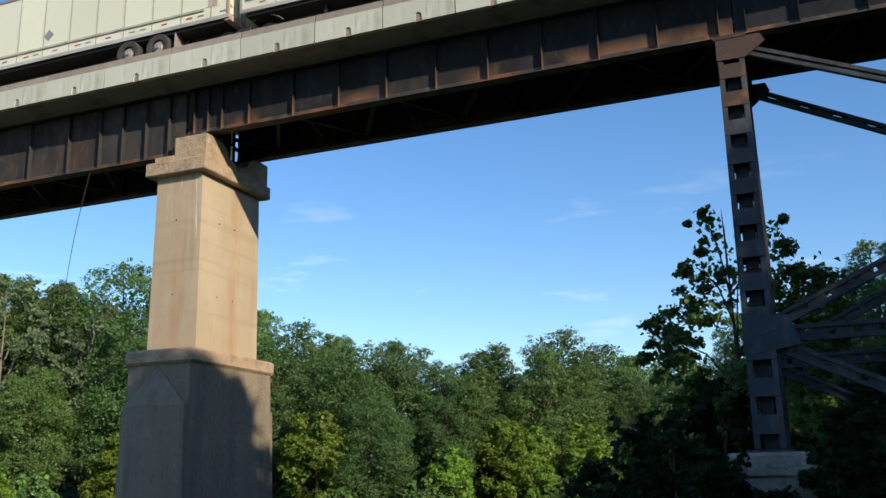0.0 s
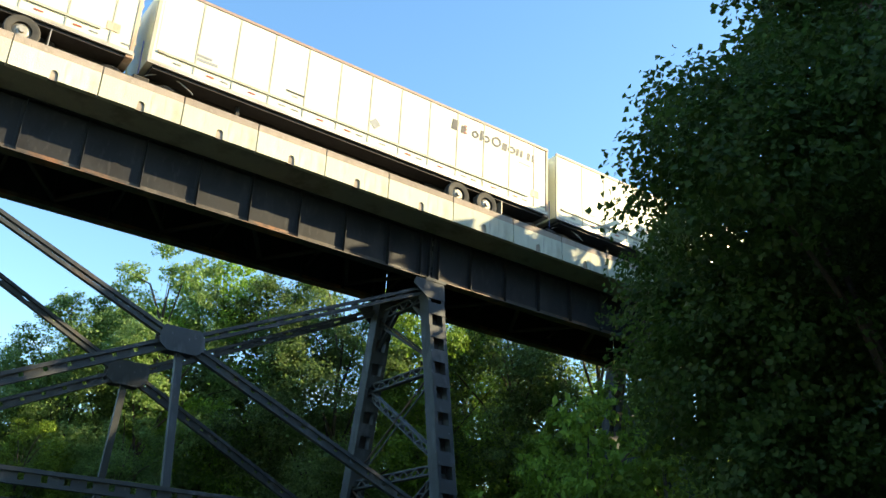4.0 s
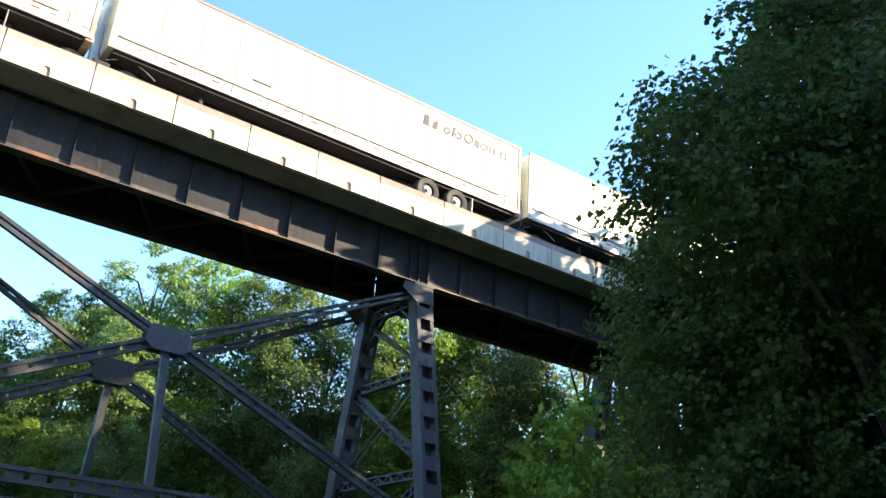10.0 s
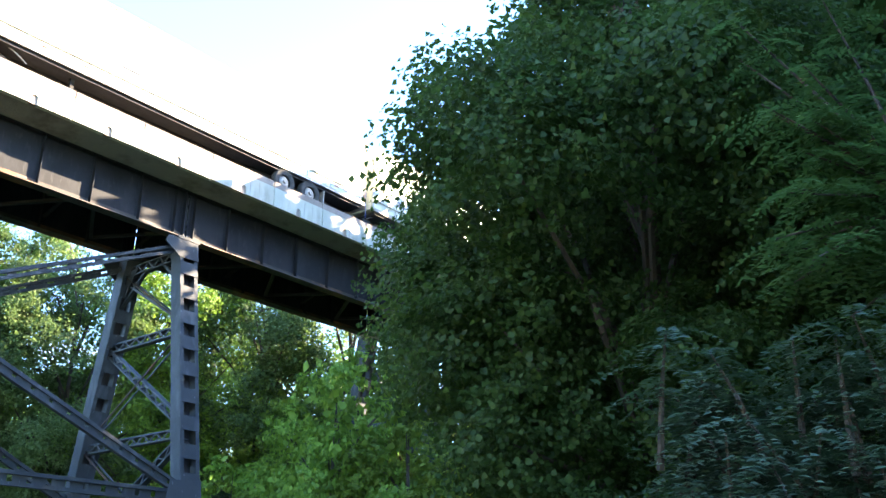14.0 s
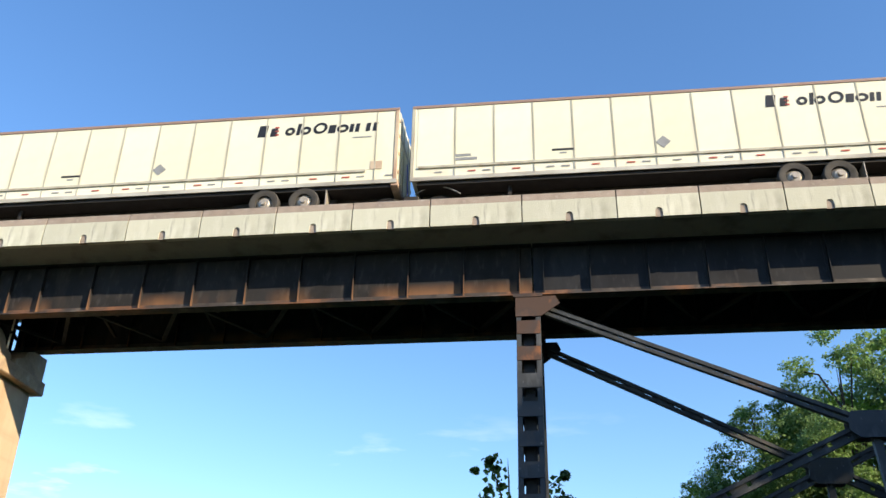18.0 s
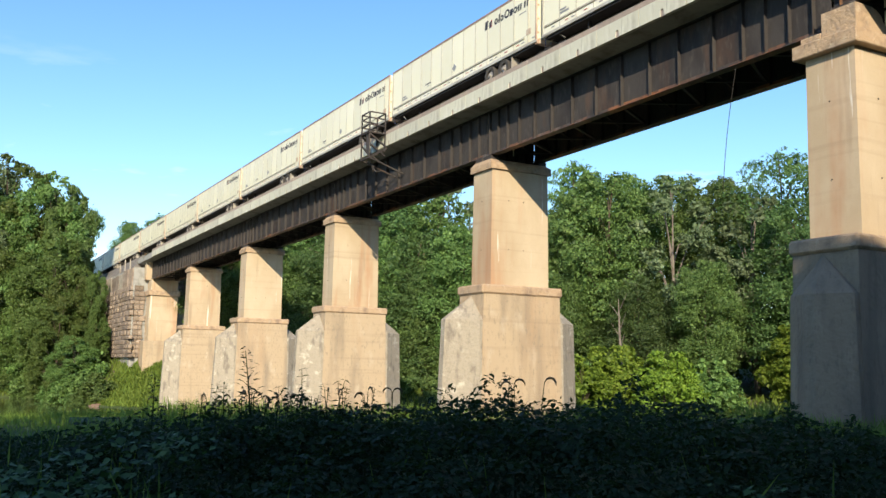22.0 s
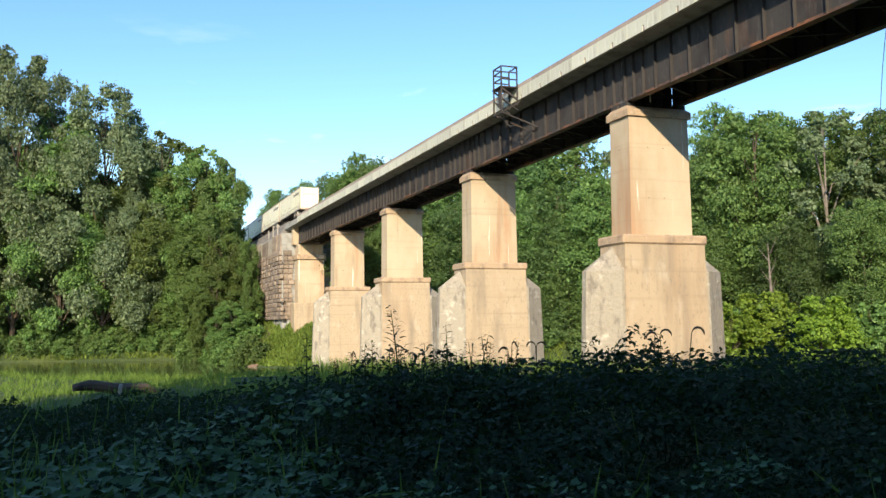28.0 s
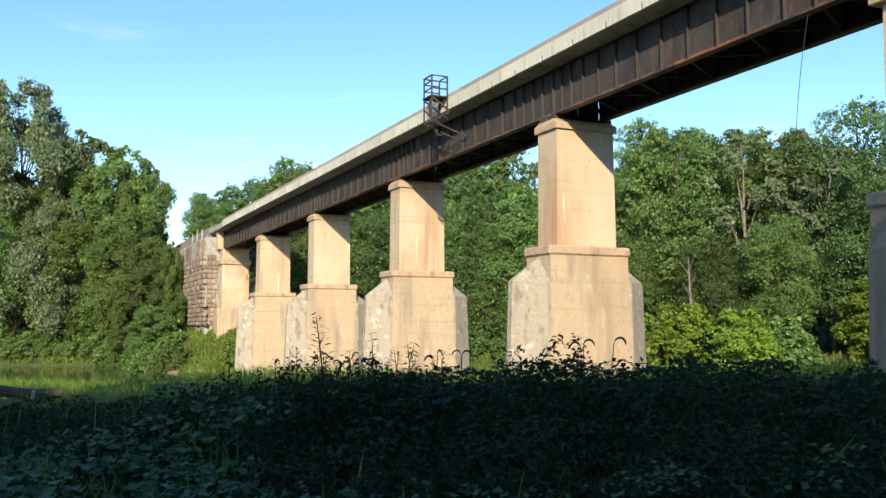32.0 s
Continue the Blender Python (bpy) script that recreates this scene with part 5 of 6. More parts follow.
def left_bank(kinds, shade):
    """Tall willows and poplars on the far bank beside the bridge's end, with shrubs at the water."""
    rng = random.Random(3)
    grey = plant("willow", "huge ragged silver-green willow over the far bank", "tree", "willows on the far bank", 60, 30.0, 8.2, 0.12, 70000, 0.30, LEAF["willow"], "broad", 56, 0.010, None, 0.0, 0.6, 0.305, False, 0.55)
    lush = plant("poplar", "tall mid-green poplar on the far bank", "tree", "poplars on the far bank", 61, 30.0, 8.0, 0.08, 62000, 0.29, LEAF["forest"], "broad", 48, 0.010, None, 0.0, 0.75, 0.30, False, 0.55)
    fresh = plant("alder", "dense sunlit green alder near the abutment", "tree", "alders on the far bank", 62, 30.0, 8.0, 0.03, 62000, 0.28, LEAF["mid"], "broad", 54, 0.010, None, 0.0, 0.7, 0.28, False, 0.55)
    rows = ((95.2, 156, 15.7, grey, 1.0), (99.8, 158, 15.4, lush, 1.0), (104, 158, 16, grey, 1.0), (108, 160, 16, lush, 1.0), (90.4, 152, 14.1, grey, 0.95), (92.7, 162, 12.6, lush, 0.9), (87.2, 158, 11.5, fresh, 0.9), (84.6, 154, 10.9, lush, 0.72), (85.8, 158, 10.6, lush, 0.8), (83.7, 152, 10.2, lush, 0.5),
            (96.9, 149, 8.6, lush, 0.8), (88.2, 150, 9.6, grey, 0.62), (86.4, 152, 7.6, fresh, 0.9), (84.3, 146, 7.4, fresh, 0.85), (83.5, 143, 5.4, fresh, 0.75), (84.0, 140, 3.4, fresh, 0.8), (85.2, 138, 4.4, lush, 0.65), (83.1, 133, 1.6, lush, 0.6), (86.8, 139, 2.6, fresh, 0.6),
            (82.2, 142, 5.4, fresh, 0.42), (81.8, 138, 2.6, fresh, 0.38), (88.4, 176, 9.0, lush, 1.0), (91.5, 180, 9.0, lush, 1.0), (94.8, 180, 10.0, lush, 1.0), (86.0, 174, 8.0, lush, 1.0))
    for az, d, el, proto, wide in rows:
        x, y = spot(az, max(d, shore(az) + 5.0))
        reach(proto, x, y, el, 30.0, rng.uniform(0, 360), wide)
    for proto, az, d in ((grey, 112, 165), (lush, 116, 170), (fresh, 120, 175)):
        put_away(proto, *spot(az, d))
    for i in range(56):
        az = 81.7 + 0.45 * i
        stand(shade, *spot(az, shore(az) + rng.uniform(3.0, 5.5)), rng.uniform(0.5, 0.8), rng.uniform(0, 360), 0.2)
    for i in range(84):
        az = rng.uniform(81.9, 103.0)
        stand(shade, *spot(az, shore(az) + rng.uniform(4.0, 18.0)), rng.uniform(0.6, 1.1), rng.uniform(0, 360), 0.3)
    # behind the track's far end
    for az, d, el in ((80.2, 182, 8.4), (78.6, 182, 8.9), (77.0, 186, 9.4), (75.2, 178, 10.7), (73.6, 170, 10.4), (81.4, 190, 6.6), (82.4, 195, 6.2)):
        x, y = spot(az, d)
        if abs(y - MID) < 5:
            y = MID + 8.0
        reach(rng.choice(kinds[:4]), x, y, el, 22.0, rng.uniform(0, 360))
    for az, d in ((82.4, 124), (81.9, 133), (82.0, 136), (82.2, 128), (82.6, 121)):
        x, y = spot(az, d)
        stand(shade, x, y, rng.uniform(0.3, 0.5), rng.uniform(0, 360), 0.1)


def right_bank():
    """Trees beyond the tower, bushes round its feet, and the big maple beside the camera."""
    rng = random.Random(8)
    near = [plant("tree", "slender sunlit green tree standing close behind the bridge", "tree", "trees behind the tower", 80 + i, 19.0, 4.3, 0.06, 70000, 0.115, LEAF[("forest", "yellow", "bright")[i]], "broad", 60, 0.010, None, 0.0, 0.7, 0.32, False, 0.5) for i in range(3)]
    rows = ((12.4, 46, 18.3), (17.2, 45, 21.6), (20.6, 47, 21.4), (24.5, 46, 21.3), (28.5, 45, 22), (34, 46, 22.5), (39.5, 47, 23), (45, 49, 24), (8.6, 50, 14.2), (5.0, 54, 12.8), (15.6, 58, 13), (2.0, 58, 11), (-2.5, 62, 9.5),
            (10.5, 52, 14.6), (14.6, 50, 17.4), (6.5, 46, 11.2), (3.0, 48, 9.6), (11.0, 42, 11.0), (16.5, 41, 12.0), (31, 60, 15), (37, 62, 18))
    for i, (az, d, el) in enumerate(rows):
        x, y = spot(-az, d)
        s = (1.6 + d * math.tan(radians(el)) - z_at(x, y)) / 19.0
        stand(near[(i * 2) % 3], x, y, s, rng.uniform(0, 360))
    for i, (az, d) in enumerate(((21, 76), (27, 78), (33, 80))):
        put_away(near[i], *spot(-az, d))
    young = plant("sapling", "young sycamore with large sparse leaves behind the tower leg", "tree", "", 91, 11.3, 3.9, 0.06, 17000, 0.17, LEAF["forest"], "tall", 42, 0.010, None, 0.0, 0.9, 0.34, True, 0.4)
    put_away(young, -1.7, 33.0)
    # these bushes take the weeds' green, with the shade already in the colour
    bush = plant("bush", "green bush below the bridge, shade put into its dark leaf colour", "shrub", "bushes below the bridge", 92, 4.2, 2.6, 0.02, 4200, 0.24, LEAF["weed"], "bush", 16)
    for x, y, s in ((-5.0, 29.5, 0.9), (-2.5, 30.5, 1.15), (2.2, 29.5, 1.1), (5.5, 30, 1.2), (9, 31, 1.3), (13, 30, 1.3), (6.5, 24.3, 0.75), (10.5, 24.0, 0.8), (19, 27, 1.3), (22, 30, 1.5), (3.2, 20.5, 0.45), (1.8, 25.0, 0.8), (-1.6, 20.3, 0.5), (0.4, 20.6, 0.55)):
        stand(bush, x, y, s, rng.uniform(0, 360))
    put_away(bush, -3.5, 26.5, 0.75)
    gold = plant("bush", "bright yellow-green sunlit bush behind the bridge", "shrub", "", 93, 8.0, 3.2, 0.05, 12000, 0.15, LEAF["yellow"], "broad", 24, 0.022, None, 0.0, 0.7, 0.34, False, 0.45)
    put_away(gold, *spot(-38.5, 40))
    for az, d, s in ((44, 42, 1.0), (30, 44, 0.6), (51, 40, 1.1), (47.5, 38, 1.1), (36, 42, 0.9), (48.6, 31, 1.0), (40.5, 39, 0.95), (42.5, 45, 1.5), (46.0, 46, 1.7), (50.0, 45, 1.7), (38.0, 47, 1.3)):
        stand(gold, *spot(-az, d), s, rng.uniform(0, 360), label="bright yellow-green sunlit bush behind the bridge")
    stand(gold, *spot(-44.6, 31), 0.9, 75, tall=1.4, label="tall yellow-green bush before the steel bent")
    # the maple: large leaves in its own shade, which their dark green deepens
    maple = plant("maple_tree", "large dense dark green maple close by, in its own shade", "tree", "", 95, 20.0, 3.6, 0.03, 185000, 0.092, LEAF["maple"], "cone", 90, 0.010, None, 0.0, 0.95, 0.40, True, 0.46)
    put_away(maple, *spot(-63.8, 14.4))
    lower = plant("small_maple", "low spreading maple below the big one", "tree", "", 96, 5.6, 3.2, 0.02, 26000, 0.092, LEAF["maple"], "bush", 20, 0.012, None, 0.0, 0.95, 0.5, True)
    put_away(lower, *spot(-63.5, 15.0))
    stand(lower, *spot(-71, 15.5), 1.15, 130)
    stand(lower, *spot(-60, 19), 0.9, 40)
    stand(lower, *spot(-80, 14.5), 1.5, 220)
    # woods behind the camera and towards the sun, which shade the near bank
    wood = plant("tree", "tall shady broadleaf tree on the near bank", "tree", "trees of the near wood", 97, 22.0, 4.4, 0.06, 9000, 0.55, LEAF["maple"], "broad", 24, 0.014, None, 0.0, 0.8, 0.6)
    for x, y, s in ((19.2, 2.6, 1.1), (18.5, 9.0, 1.0), (24.5, 9.5, 1.12)):
        stand(maple, x, y, s, x * 31.0)
    spots = ((32.4, 18.4, 23), (37.5, 8, 25.6), (20, -3, 25), (27, -6, 28), (30, -8, 24), (18, -11, 17), (42, -4, 24), (9, -14, 16.8), (26, -18, 25), (38, -20, 26), (50, -12, 25), (14, -22, 16), (20.5, 0.5, 24.5), (26, -0.5, 26.5), (22.5, 3.0, 24.5), (5, -5.5, 13), (9, -4, 14),
             (4, -19, 11), (20, -30, 17), (32, -30, 20), (6, -27, 14), (27, 2, 22), (34, -2, 24), (23, -10, 22), (12, -8, 15), (16, -33, 22), (15, 3.0, 15), (13, -3, 15), (30, 4, 20))
    for i, (x, y, h) in enumerate(spots):
        stand(wood, x, y, h / 22, 47.0 * i)
    for az, d, el in ((10.5, 60, 10), (14, 61, 11.5), (18.5, 62, 12.5), (23.5, 62, 13), (28.5, 62, 13.5), (34, 62, 14)):
        reach(wood, *spot(-az, d), el, 22.0, az * 50.0)
    put_away(wood, 44, -32, 1.1)


def pinnate(name, label, stems, rng, size, mat, h):
    """Feathery compound leaves: pairs of leaflets along arching stalks."""
    t = thing(name, label, "shrub", "feathery shrubs")
    centre, face, along = [], [], []
    wood = bmesh.new()
    for base, tip in stems:
        base, tip = np.array(base, float), np.array(tip, float)
        add_tube(wood, [tuple(base), tuple((base + tip) / 2 + [0, 0, 0.12]), tuple(tip)], [0.035, 0.02, 0.008], 5)
        for j in range(18):
            k = 0.25 + 0.75 * j / 17
            o = base + (tip - base) * k + [0, 0, 0.48 * k * (1 - k)]
            a = rng.random() * 6.283
            out = np.array([math.cos(a), math.sin(a), 0.35 - 0.5 * rng.random()])
            length = size * (4.5 + 2.5 * rng.random())
            side = np.cross(out, [0, 0, 1.0])
            side /= np.linalg.norm(side)
            for q in range(11):
                s = q / 10
                c = o + out * length * s + np.array([0, 0, -0.55 * length * s * s])
                for w in (-1, 1):
                    centre.append(c + side * w * size * 0.5)
                    along.append(side * w + out * 0.35)
                    face.append(np.array([0, 0, 1.0]) + out * 0.3 + rng.normal(size=3) * 0.2)
    part("stem", wood, BARK, t)
    o = new("foliage", leaf_mesh("foliage", np.array(centre), np.array(face), size * (0.8 + 0.4 * rng.random(len(centre))), mat, rng, 0.42, 0.08, np.array(along)))
    o.parent = t
    return t


def feathery():
    rng = np.random.default_rng(7)
    def stems(az0, az1, d0, d1, z0, z1, n, reach):
        out = []
        for _ in range(n):
            x, y = spot(-(az0 + (az1 - az0) * rng.random()), d0 + (d1 - d0) * rng.random())
            zt = z0 + (z1 - z0) * rng.random()
            out.append(((x + reach * rng.normal(), y + reach * rng.normal(), max(zt - 1.1, 0.1)), (x, y, zt)))
        return out
    pinnate("sumac", "bluish green feathery sumac beside the maple", stems(65, 80, 7.2, 8.6, 1.2, 4.0, 80, 0.3), rng, 0.095, LEAF["blue"], 3)
    high = [((9.9, 1.0, 0.0), (9.4, 1.4, 5.2)), ((9.4, 1.4, 5.2), (8.2, 2.5, 6.3)), ((9.4, 1.4, 5.2), (8.4, 1.9, 5.6)), ((9.4, 1.4, 5.0), (8.6, 2.7, 4.9)), ((9.4, 1.4, 5.2), (8.9, 2.9, 7.4)), ((9.4, 1.4, 5.2), (9.0, 2.0, 8.0)), ((9.4, 1.4, 4.6), (8.9, 2.3, 4.2))]
    high += [((9.4, 1.4, 5.2), (7.6 + 0.7 * rng.random(), 2.0 + 0.6 * rng.random(), 4.4 + 3.4 * rng.random())) for _ in range(14)]
    pinnate("locust", "hanging green feathery locust branches beside the maple", high, rng, 0.10, LEAF["fern"], 8)


# ---- the near bank's weeds ----
CREST = ((-60, 20, 33, 40, 45, 48, 53, 58, 66, 72, 78, 82, 86, 95, 130), (0.35, 0.35, 0.75, 1.0, 1.24, 1.34, 1.46, 1.36, 1.12, 1.08, 0.98, 0.68, 0.42, 0.38, 0.35))


def weed_top(az, dist):
    """How high the weeds stand: a ridge some twelve metres off, low growth before and behind it."""
    ridge = 1.12 * np.interp(az, *CREST)
    near = 0.30 + 0.12 * np.sin(az * 0.7 + dist) + 0.1 * np.sin(az * 2.3) * np.cos(dist * 1.7)
    k = np.exp(-((dist - 12.3) / 2.4) ** 2)
    return near + (ridge - near) * k


def near_weeds():
    rng = np.random.default_rng(77)
    def scatter(n, a0, a1, d0, d1):
        az = a0 + (a1 - a0) * rng.random(n)
        d = np.sqrt(d0 ** 2 + (d1 ** 2 - d0 ** 2) * rng.random(n))
        return az, d, -d * np.sin(np.radians(az)), d * np.cos(np.radians(az))
    n = 95000
    az, d, x, y = scatter(n, 22, 101, 5.5, 17.0)
    top = weed_top(az, d) * (0.82 + 0.3 * (np.sin(x * 2.1) * np.sin(y * 1.9 + 1) + 0.5 * np.sin(x * 5.3 + y * 4.1)))
    z = height(x, y) + top * rng.random(n) ** 0.45
    c = np.stack([x, y, z], -1)
    f = rng.normal(size=(n, 3)) * 0.6 + [0.15, -0.15, 0.9]
    tagged(new("weed_leaves", leaf_mesh("weed_leaves", c, f, 0.05 + 0.065 * rng.random(n), LEAF["weed"], rng, 0.5, 0.12)), "dense leafy weeds on the near bank, shade put into their dark colour", "weeds", kind="stuff")
    # broad three-pointed leaves in clumps, most of them where the bank falls to the river
    clumps = 95
    az, d, x, y = scatter(clumps, 77, 101, 5.6, 11.5)
    a2, d2, x2, y2 = scatter(60, 26, 80, 5.6, 9.0)
    az, d, x, y = np.r_[az, a2], np.r_[d, d2], np.r_[x, x2], np.r_[y, y2]
    k = np.repeat(np.arange(len(x)), 24)
    n = len(k)
    cx, cy = x[k] + rng.normal(size=n) * 0.2, y[k] + rng.normal(size=n) * 0.2
    z = height(cx, cy) + weed_top(az[k], d[k]) * (0.8 + 0.3 * rng.random(n)) + 0.04
    size = np.where(k < clumps, 0.085, 0.065) * (0.7 + 0.8 * rng.random(n))
    tagged(new("broad_weed_leaves", leaf_mesh("broad_weed_leaves", np.stack([cx, cy, z], -1), rng.normal(size=(n, 3)) * 0.35 + [0.1, -0.2, 1.0], size, LEAF["broad"], rng, 0.95, 0.10, None, True)), "clumps of broad pale green weed leaves on the near bank", "weeds", kind="stuff")
    # softer heaps of middling leaves roll over the ridge
    az, d, x, y = scatter(520, 22, 84, 7.0, 15.0)
    k = np.repeat(np.arange(len(x)), 42)
    n = len(k)
    cx, cy = x[k] + rng.normal(size=n) * 0.26, y[k] + rng.normal(size=n) * 0.26
    away = np.hypot(cx - x[k], cy - y[k])
    z = height(cx, cy) + weed_top(az[k], d[k]) * (0.80 + 0.1 * np.sin(k * 1.7)) - away * away * 0.55 + 0.05 * rng.random(n)
    tagged(new("ridge_leaves", leaf_mesh("ridge_leaves", np.stack([cx, cy, z], -1), np.stack([(cx - x[k]) * 1.6, (cy - y[k]) * 1.6, np.ones(n)], -1) + rng.normal(size=(n, 3)) * 0.3, 0.065 + 0.06 * rng.random(n), LEAF["ridge"], rng, 0.7, 0.10)), "rounded heaps of vine leaves on the weedy ridge, coloured dark for the shade", "weeds", kind="stuff")
    n = 26000
    az, d, x, y = scatter(n, 20, 104, 5.5, 36.0)
    keep = (d > 16) | ((az > 78) & (rng.random(n) < 0.18)) | (rng.random(n) < 0.05)
    az, d, x, y = az[keep], d[keep], x[keep], y[keep]
    n = len(x)
    hgt = (0.3 + 0.4 * rng.random(n)) * np.where((az > 79) & (d > 14), 0.55, 1.0)
    z = height(x, y) + hgt * 0.42 + 0.35 * weed_top(az, d) * (d < 15)
    lean = rng.normal(size=(n, 3)) * 0.35 + [0, 0, 1.0]
    face = rng.normal(size=(n, 3)) * [1, 1, 0.2]
    tagged(new("grass", leaf_mesh("grass", np.stack([x, y, z], -1), face, hgt, LEAF["grass"], rng, 0.05, 0.02, lean)), "long uncut grass on the near bank", "grass", kind="stuff")
    # grass round the camera, in the weeds' green that holds the bank's shade
    n = 9000
    az, d, x, y = scatter(n, 0, 360, 0.8, 13.0)
    hgt = 0.12 + 0.22 * rng.random(n)
    tagged(new("trodden_grass", leaf_mesh("trodden_grass", np.stack([x, y, height(x, y) + hgt * 0.35], -1), rng.normal(size=(n, 3)) * [1, 1, 0.3], hgt, LEAF["weed"], rng, 0.12, 0.03, rng.normal(size=(n, 3)) * 0.7 + [0, 0, 0.8])), "low trodden grass on the near bank in the weeds' shade-dark colour", "grass", kind="stuff")
    n = 15000
    az, d, x, y = scatter(n, 77, 105, 15.0, 37.0)
    hgt = 0.10 + 0.16 * rng.random(n)
    tagged(new("shore_grass", leaf_mesh("shore_grass", np.stack([x, y, height(x, y) + hgt * 0.4], -1), rng.normal(size=(n, 3)) * [1, 1, 0.2], hgt, LEAF["grass"], rng, 0.10, 0.02, rng.normal(size=(n, 3)) * 0.45 + [0, 0, 1.0])), "short bright grass where the near bank meets the river", "grass", kind="stuff")
    # grass on the sunlit slope below the abutment and along the far shore
    n = 16000
    k = rng.random(n)
    j = rng.integers(1, 11, n)
    line = np.array(FAR_BANK, float)
    p = line[j] + (line[j + 1] - line[j]) * k[:, None]
    q = np.stack([-(line[j + 1] - line[j])[:, 1], (line[j + 1] - line[j])[:, 0]], -1)
    q /= np.linalg.norm(q, axis=1, keepdims=True)
    p = p + q * (1.0 + 7 * rng.random((n, 1)))
    hgt = 0.5 + 0.6 * rng.random(n)
    z = height(p[:, 0], p[:, 1]) + hgt * 0.4
    tagged(new("shore_grass", leaf_mesh("shore_grass", np.c_[p, z], rng.normal(size=(n, 3)) * [1, 1, 0.3], hgt, LEAF["grass"], rng, 0.22, 0.05, rng.normal(size=(n, 3)) * 0.4 + [0, 0, 1.0])), "bright sunlit grass along the far shore", "grass", kind="stuff")
    n = 9000
    x, y = -127 + 15 * rng.random(n), 13 + 13 * rng.random(n)
    bank = to_line(x, y, FAR_BANK)
    trail = np.abs(np.degrees(np.arctan2(-x, y)) - np.interp(np.hypot(x, y), (118.5, 122, 126, 129.5), (82.0, 81.6, 81.2, 80.85))) > 0.36
    x, y = x[(bank > 0.8) & trail], y[(bank > 0.8) & trail]
    n = len(x)
    hgt = 0.5 + 0.5 * rng.random(n)
    tagged(new("slope_grass", leaf_mesh("slope_grass", np.stack([x, y, height(x, y) + hgt * 0.35], -1), rng.normal(size=(n, 3)) * [1, 1, 0.3], hgt, LEAF["grass"], rng, 0.22, 0.05, rng.normal(size=(n, 3)) * 0.45 + [0, 0, 1.0])), "tall bright grass on the slope below the abutment", "grass", kind="stuff")


def tall_weed(seed, h, kind):
    rng = np.random.default_rng(seed)
    names = {"leafy": ("tall_weed", "tall dark weed with narrow drooping leaves"), "branchy": ("tall_weed", "tall branching weed with feathery sprays"), "seed": ("foxtail_grass", "foxtail grass with a nodding seed head")}
    t = thing(names[kind][0], names[kind][1] + " on the weedy ridge", "weed", "tall weeds on the ridge")
    bend = rng.normal(size=2) * 0.06
    def at(k):
        return np.array([bend[0] * k * k * h, bend[1] * k * k * h, h * k])
    stem = bmesh.new()
    if kind == "seed":
        a = rng.random() * 6.28
        hook = [at(1.0) + np.array([math.cos(a), math.sin(a), 0]) * 0.07 * (1 - math.cos(k)) + [0, 0, 0.08 * math.sin(k)] for k in (0.4, 0.9, 1.5, 2.1, 2.7, 3.2)]
        add_tube(stem, [tuple(at(k)) for k in (0, 0.5, 1.0)] + [tuple(p) for p in hook[:2]], [0.007, 0.006, 0.005, 0.005, 0.005], 4)
        part("stem", stem, LEAF["weed"], t)
        part("seed_head", add_tube(bmesh.new(), [tuple(p) for p in hook], [0.005, 0.011, 0.014, 0.014, 0.011, 0.003], 6), LEAF["seed"], t)
        ks = np.linspace(0.15, 0.75, 5)
        size, droop = 0.3, 0.3
    else:
        add_tube(stem, [tuple(at(k)) for k in (0, 0.35, 0.7, 1.0)], [0.016, 0.013, 0.010, 0.004], 5)
        if kind == "branchy":
            for k in np.linspace(0.45, 0.95, 9):
                a = rng.random() * 6.28
                add_tube(stem, [tuple(at(k)), tuple(at(k) + np.array([math.cos(a), math.sin(a), 0.7]) * 0.26 * (1.2 - k))], [0.005, 0.002], 4)
        part("stem", stem, LEAF["weed"], t)
        ks = np.linspace(0.18, 1.0, 46 if kind == "leafy" else 110)
        size, droop = (0.24, -0.25) if kind == "leafy" else (0.15, 0.2)
    c, f, al, ss = [], [], [], []
    for i, k in enumerate(ks):
        a = i * 2.4 + rng.random()
        out = np.array([math.cos(a), math.sin(a), droop + 0.4 * rng.random()])
        s = size * (1.25 - 0.75 * k) * (0.8 + 0.4 * rng.random())
        reach = 0.0 if kind != "branchy" else 0.26 * (1.15 - k) * rng.random()
        c.append(at(k) + out * (s * 0.5 + reach))
        al.append(out)
        f.append(np.array([0, 0, 1.0]) + rng.normal(size=3) * 0.25)
        ss.append(s)
    o = new("leaves", leaf_mesh("leaves", np.array(c), np.array(f), np.array(ss), LEAF["weed"], rng, 0.27 if kind != "branchy" else 0.4, 0.05, np.array(al)))
    o.parent = t
    return t


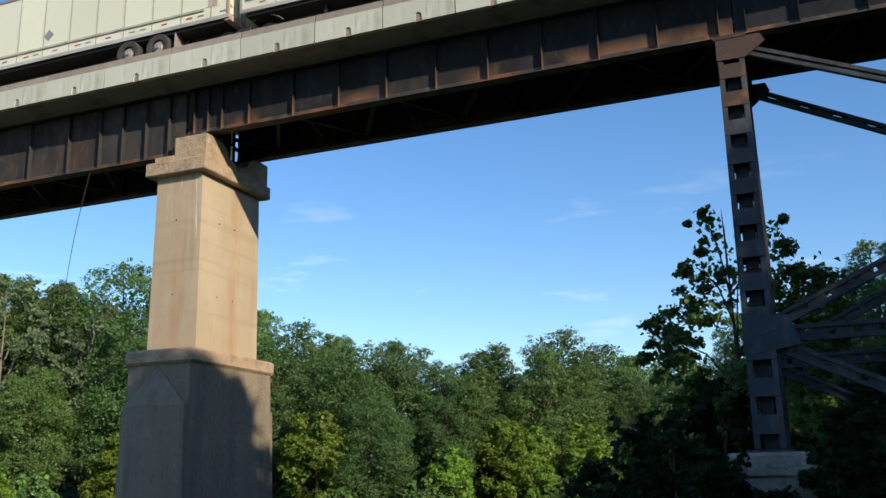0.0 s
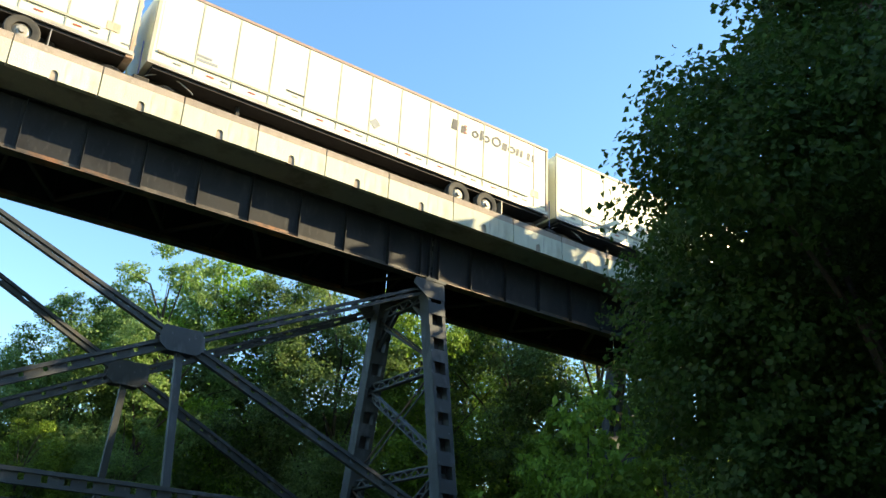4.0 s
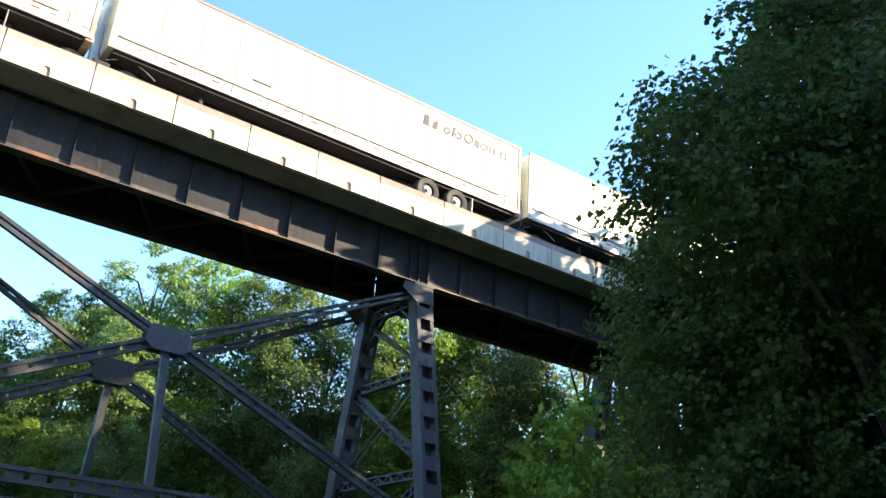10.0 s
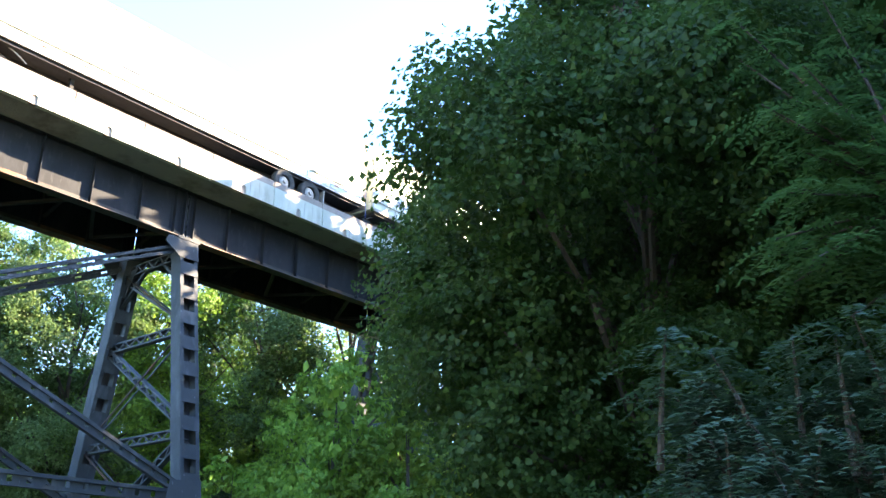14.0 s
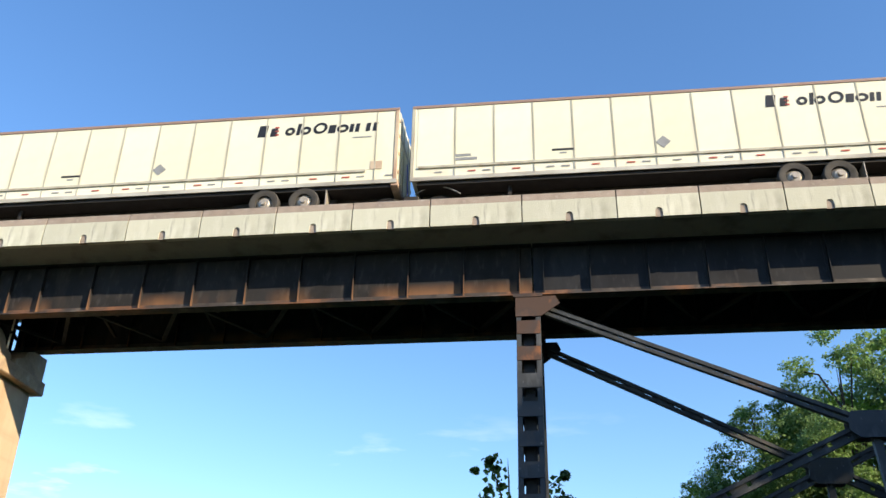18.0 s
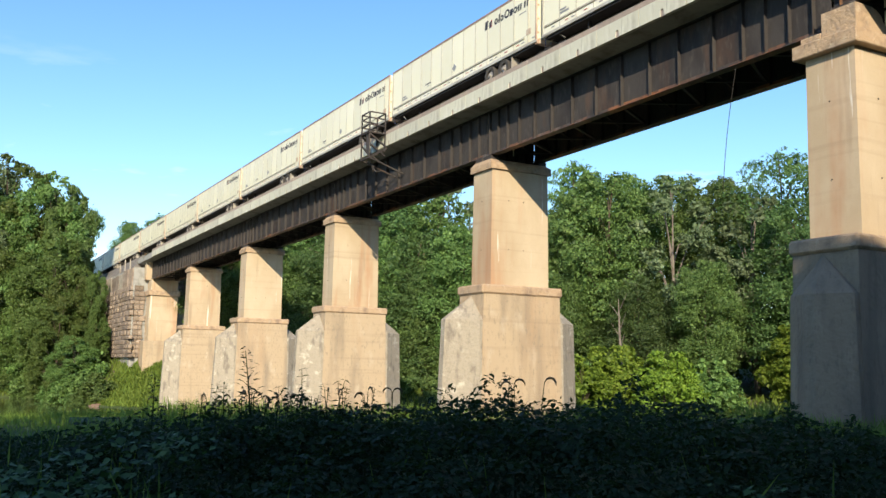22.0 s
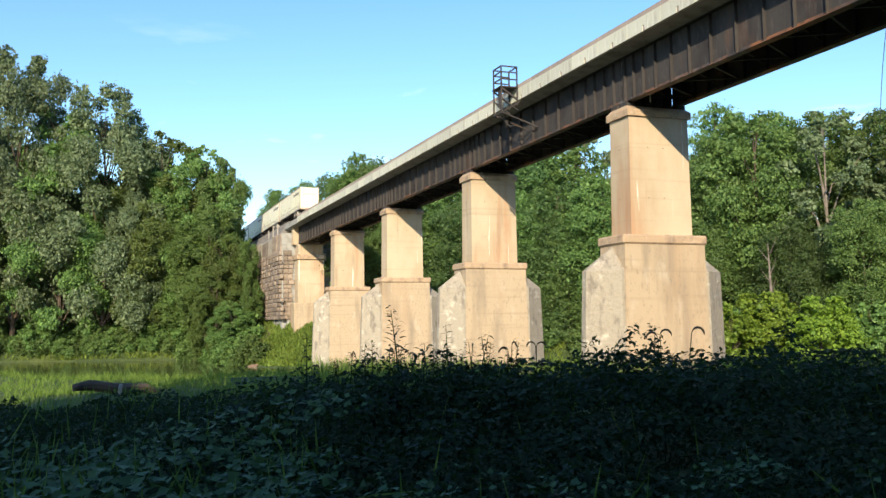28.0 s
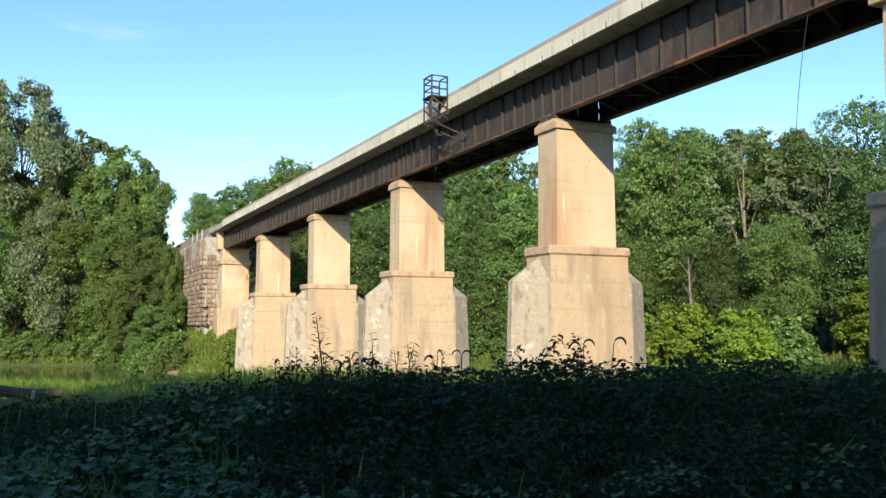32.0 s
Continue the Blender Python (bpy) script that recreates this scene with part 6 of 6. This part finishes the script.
def ridge_weeds():
    rng = random.Random(21)
    protos = {k: [tall_weed(200 + 10 * i + j, h, k) for j, h in enumerate(hs)] for i, (k, hs) in enumerate((("leafy", (1.9, 1.7)), ("branchy", (1.95, 1.7)), ("seed", (1.55, 1.45, 1.35))))}
    used = set()
    def place(kind, az, d, lift):
        j = rng.randrange(len(protos[kind]))
        proto = protos[kind][j]
        x, y = spot(az, d)
        h = {"leafy": (1.9, 1.7), "branchy": (1.95, 1.7), "seed": (1.55, 1.45, 1.35)}[kind][j]
        want = float(weed_top(az, d)) + lift
        m = pose(x, y, z_at(x, y) - 0.05, rng.uniform(-4, 4), rng.uniform(-4, 4), rng.uniform(0, 360))
        s = want / h
        if (kind, j) not in used:
            used.add((kind, j))
            proto.matrix_basis = m @ Matrix.Diagonal((s, s, s, 1))
        else:
            o = copy_thing(proto, m @ Matrix.Diagonal((s, s, s, 1)))
            o.scale = (s, s, s)
    for az, lift in ((72.6, 0.72), (69.6, 0.58), (68.2, 0.33), (67.0, 0.30), (74.2, 0.36), (75.0, 0.28), (57.2, 0.30), (70.9, 0.28), (78.5, 0.55), (76.0, 0.3)):
        place("branchy" if lift > 0.6 or az > 73.5 else "leafy", az, rng.uniform(12.2, 13.2), lift)
    for i in range(16):
        place(rng.choice(("leafy", "branchy")), rng.uniform(64, 79), rng.uniform(11.5, 13.2), rng.uniform(0.06, 0.24))
    for i in range(30):
        place("seed", rng.uniform(63, 79) if i % 5 else (rng.uniform(53, 62) if i % 2 else rng.uniform(80, 97)), rng.uniform(11.8, 13.4), rng.uniform(0.06, 0.2))


def driftwood():
    t = thing("driftwood_log", "driftwood log with a pale broken end on the grass, bark dark for its shade", "log")
    x, y = spot(89.6, 20.0)
    z = z_at(x, y) - 0.17
    bm = bmesh.new()
    add_tube(bm, [(x + 0.2, y - 0.8, z + 0.32), (x + 0.1, y - 0.5, z + 0.36), (x, y, z + 0.26), (x - 0.1, y + 0.6, z + 0.24), (x - 0.2, y + 1.0, z + 0.08)], [0.07, 0.11, 0.12, 0.11, 0.05], 9)
    # the dark bark puts the shade on the log into its colour
    part("trunk", bm, BARK, t)
    part("broken_end", add_tube(bmesh.new(), [(x + 0.16, y + 0.05, z + 0.05), (x + 0.2, y + 0.1, z + 0.36)], [0.06, 0.035], 6), PALE_BARK, t, "pale split stub")


def shore_path():
    p = thing("footpath", "bare reddish clay footpath climbing the far bank", "path", kind="structure")
    pts = [spot(a, d) for a, d in ((82.0, 118.5), (81.6, 122), (81.2, 126), (80.85, 129.5))]
    bm = bmesh.new()
    prev = None
    for i in range(25):
        k = i / 24 * (len(pts) - 1)
        j = min(int(k), len(pts) - 2)
        f = k - j
        x = pts[j][0] + (pts[j + 1][0] - pts[j][0]) * f
        y = pts[j][1] + (pts[j + 1][1] - pts[j][1]) * f
        w = 0.75 + 0.2 * math.sin(i)
        row = [bm.verts.new((x, y + s * w, z_at(x, y + s * w) + 0.12)) for s in (-1, 0, 1)]
        if prev:
            for a in range(2):
                bm.faces.new((prev[a], row[a], row[a + 1], prev[a + 1]))
        prev = row
    part("clay", bm, PATH_SOIL, p)


ground_sheet()
KINDS, SHADE, SUNNY = far_forest()
left_bank(KINDS, SHADE)
right_bank()
feathery()
near_weeds()
ridge_weeds()
driftwood()
shore_path()


# ---- what moves ----
def motions():
    """The train runs to the left at about 20 m/s, all trailers in step."""
    times = (0, 4, 8, 12, 16, 20, 24, 28, 32)
    cars = []
    for n in range(-2, 26):
        proto = TRAILERS[1 if n in (1, 9, 15) else 0]
        first = proto not in cars
        cars.append(proto if first else copy_thing(proto, Matrix.Identity(4)))
    for n, car in zip(range(-2, 26), cars):
        walk(car, [(t, pose(-0.03 + PITCH * n - 19.25 * t - 0.02 * t * t, MID, 16.3)) for t in times])


motions()
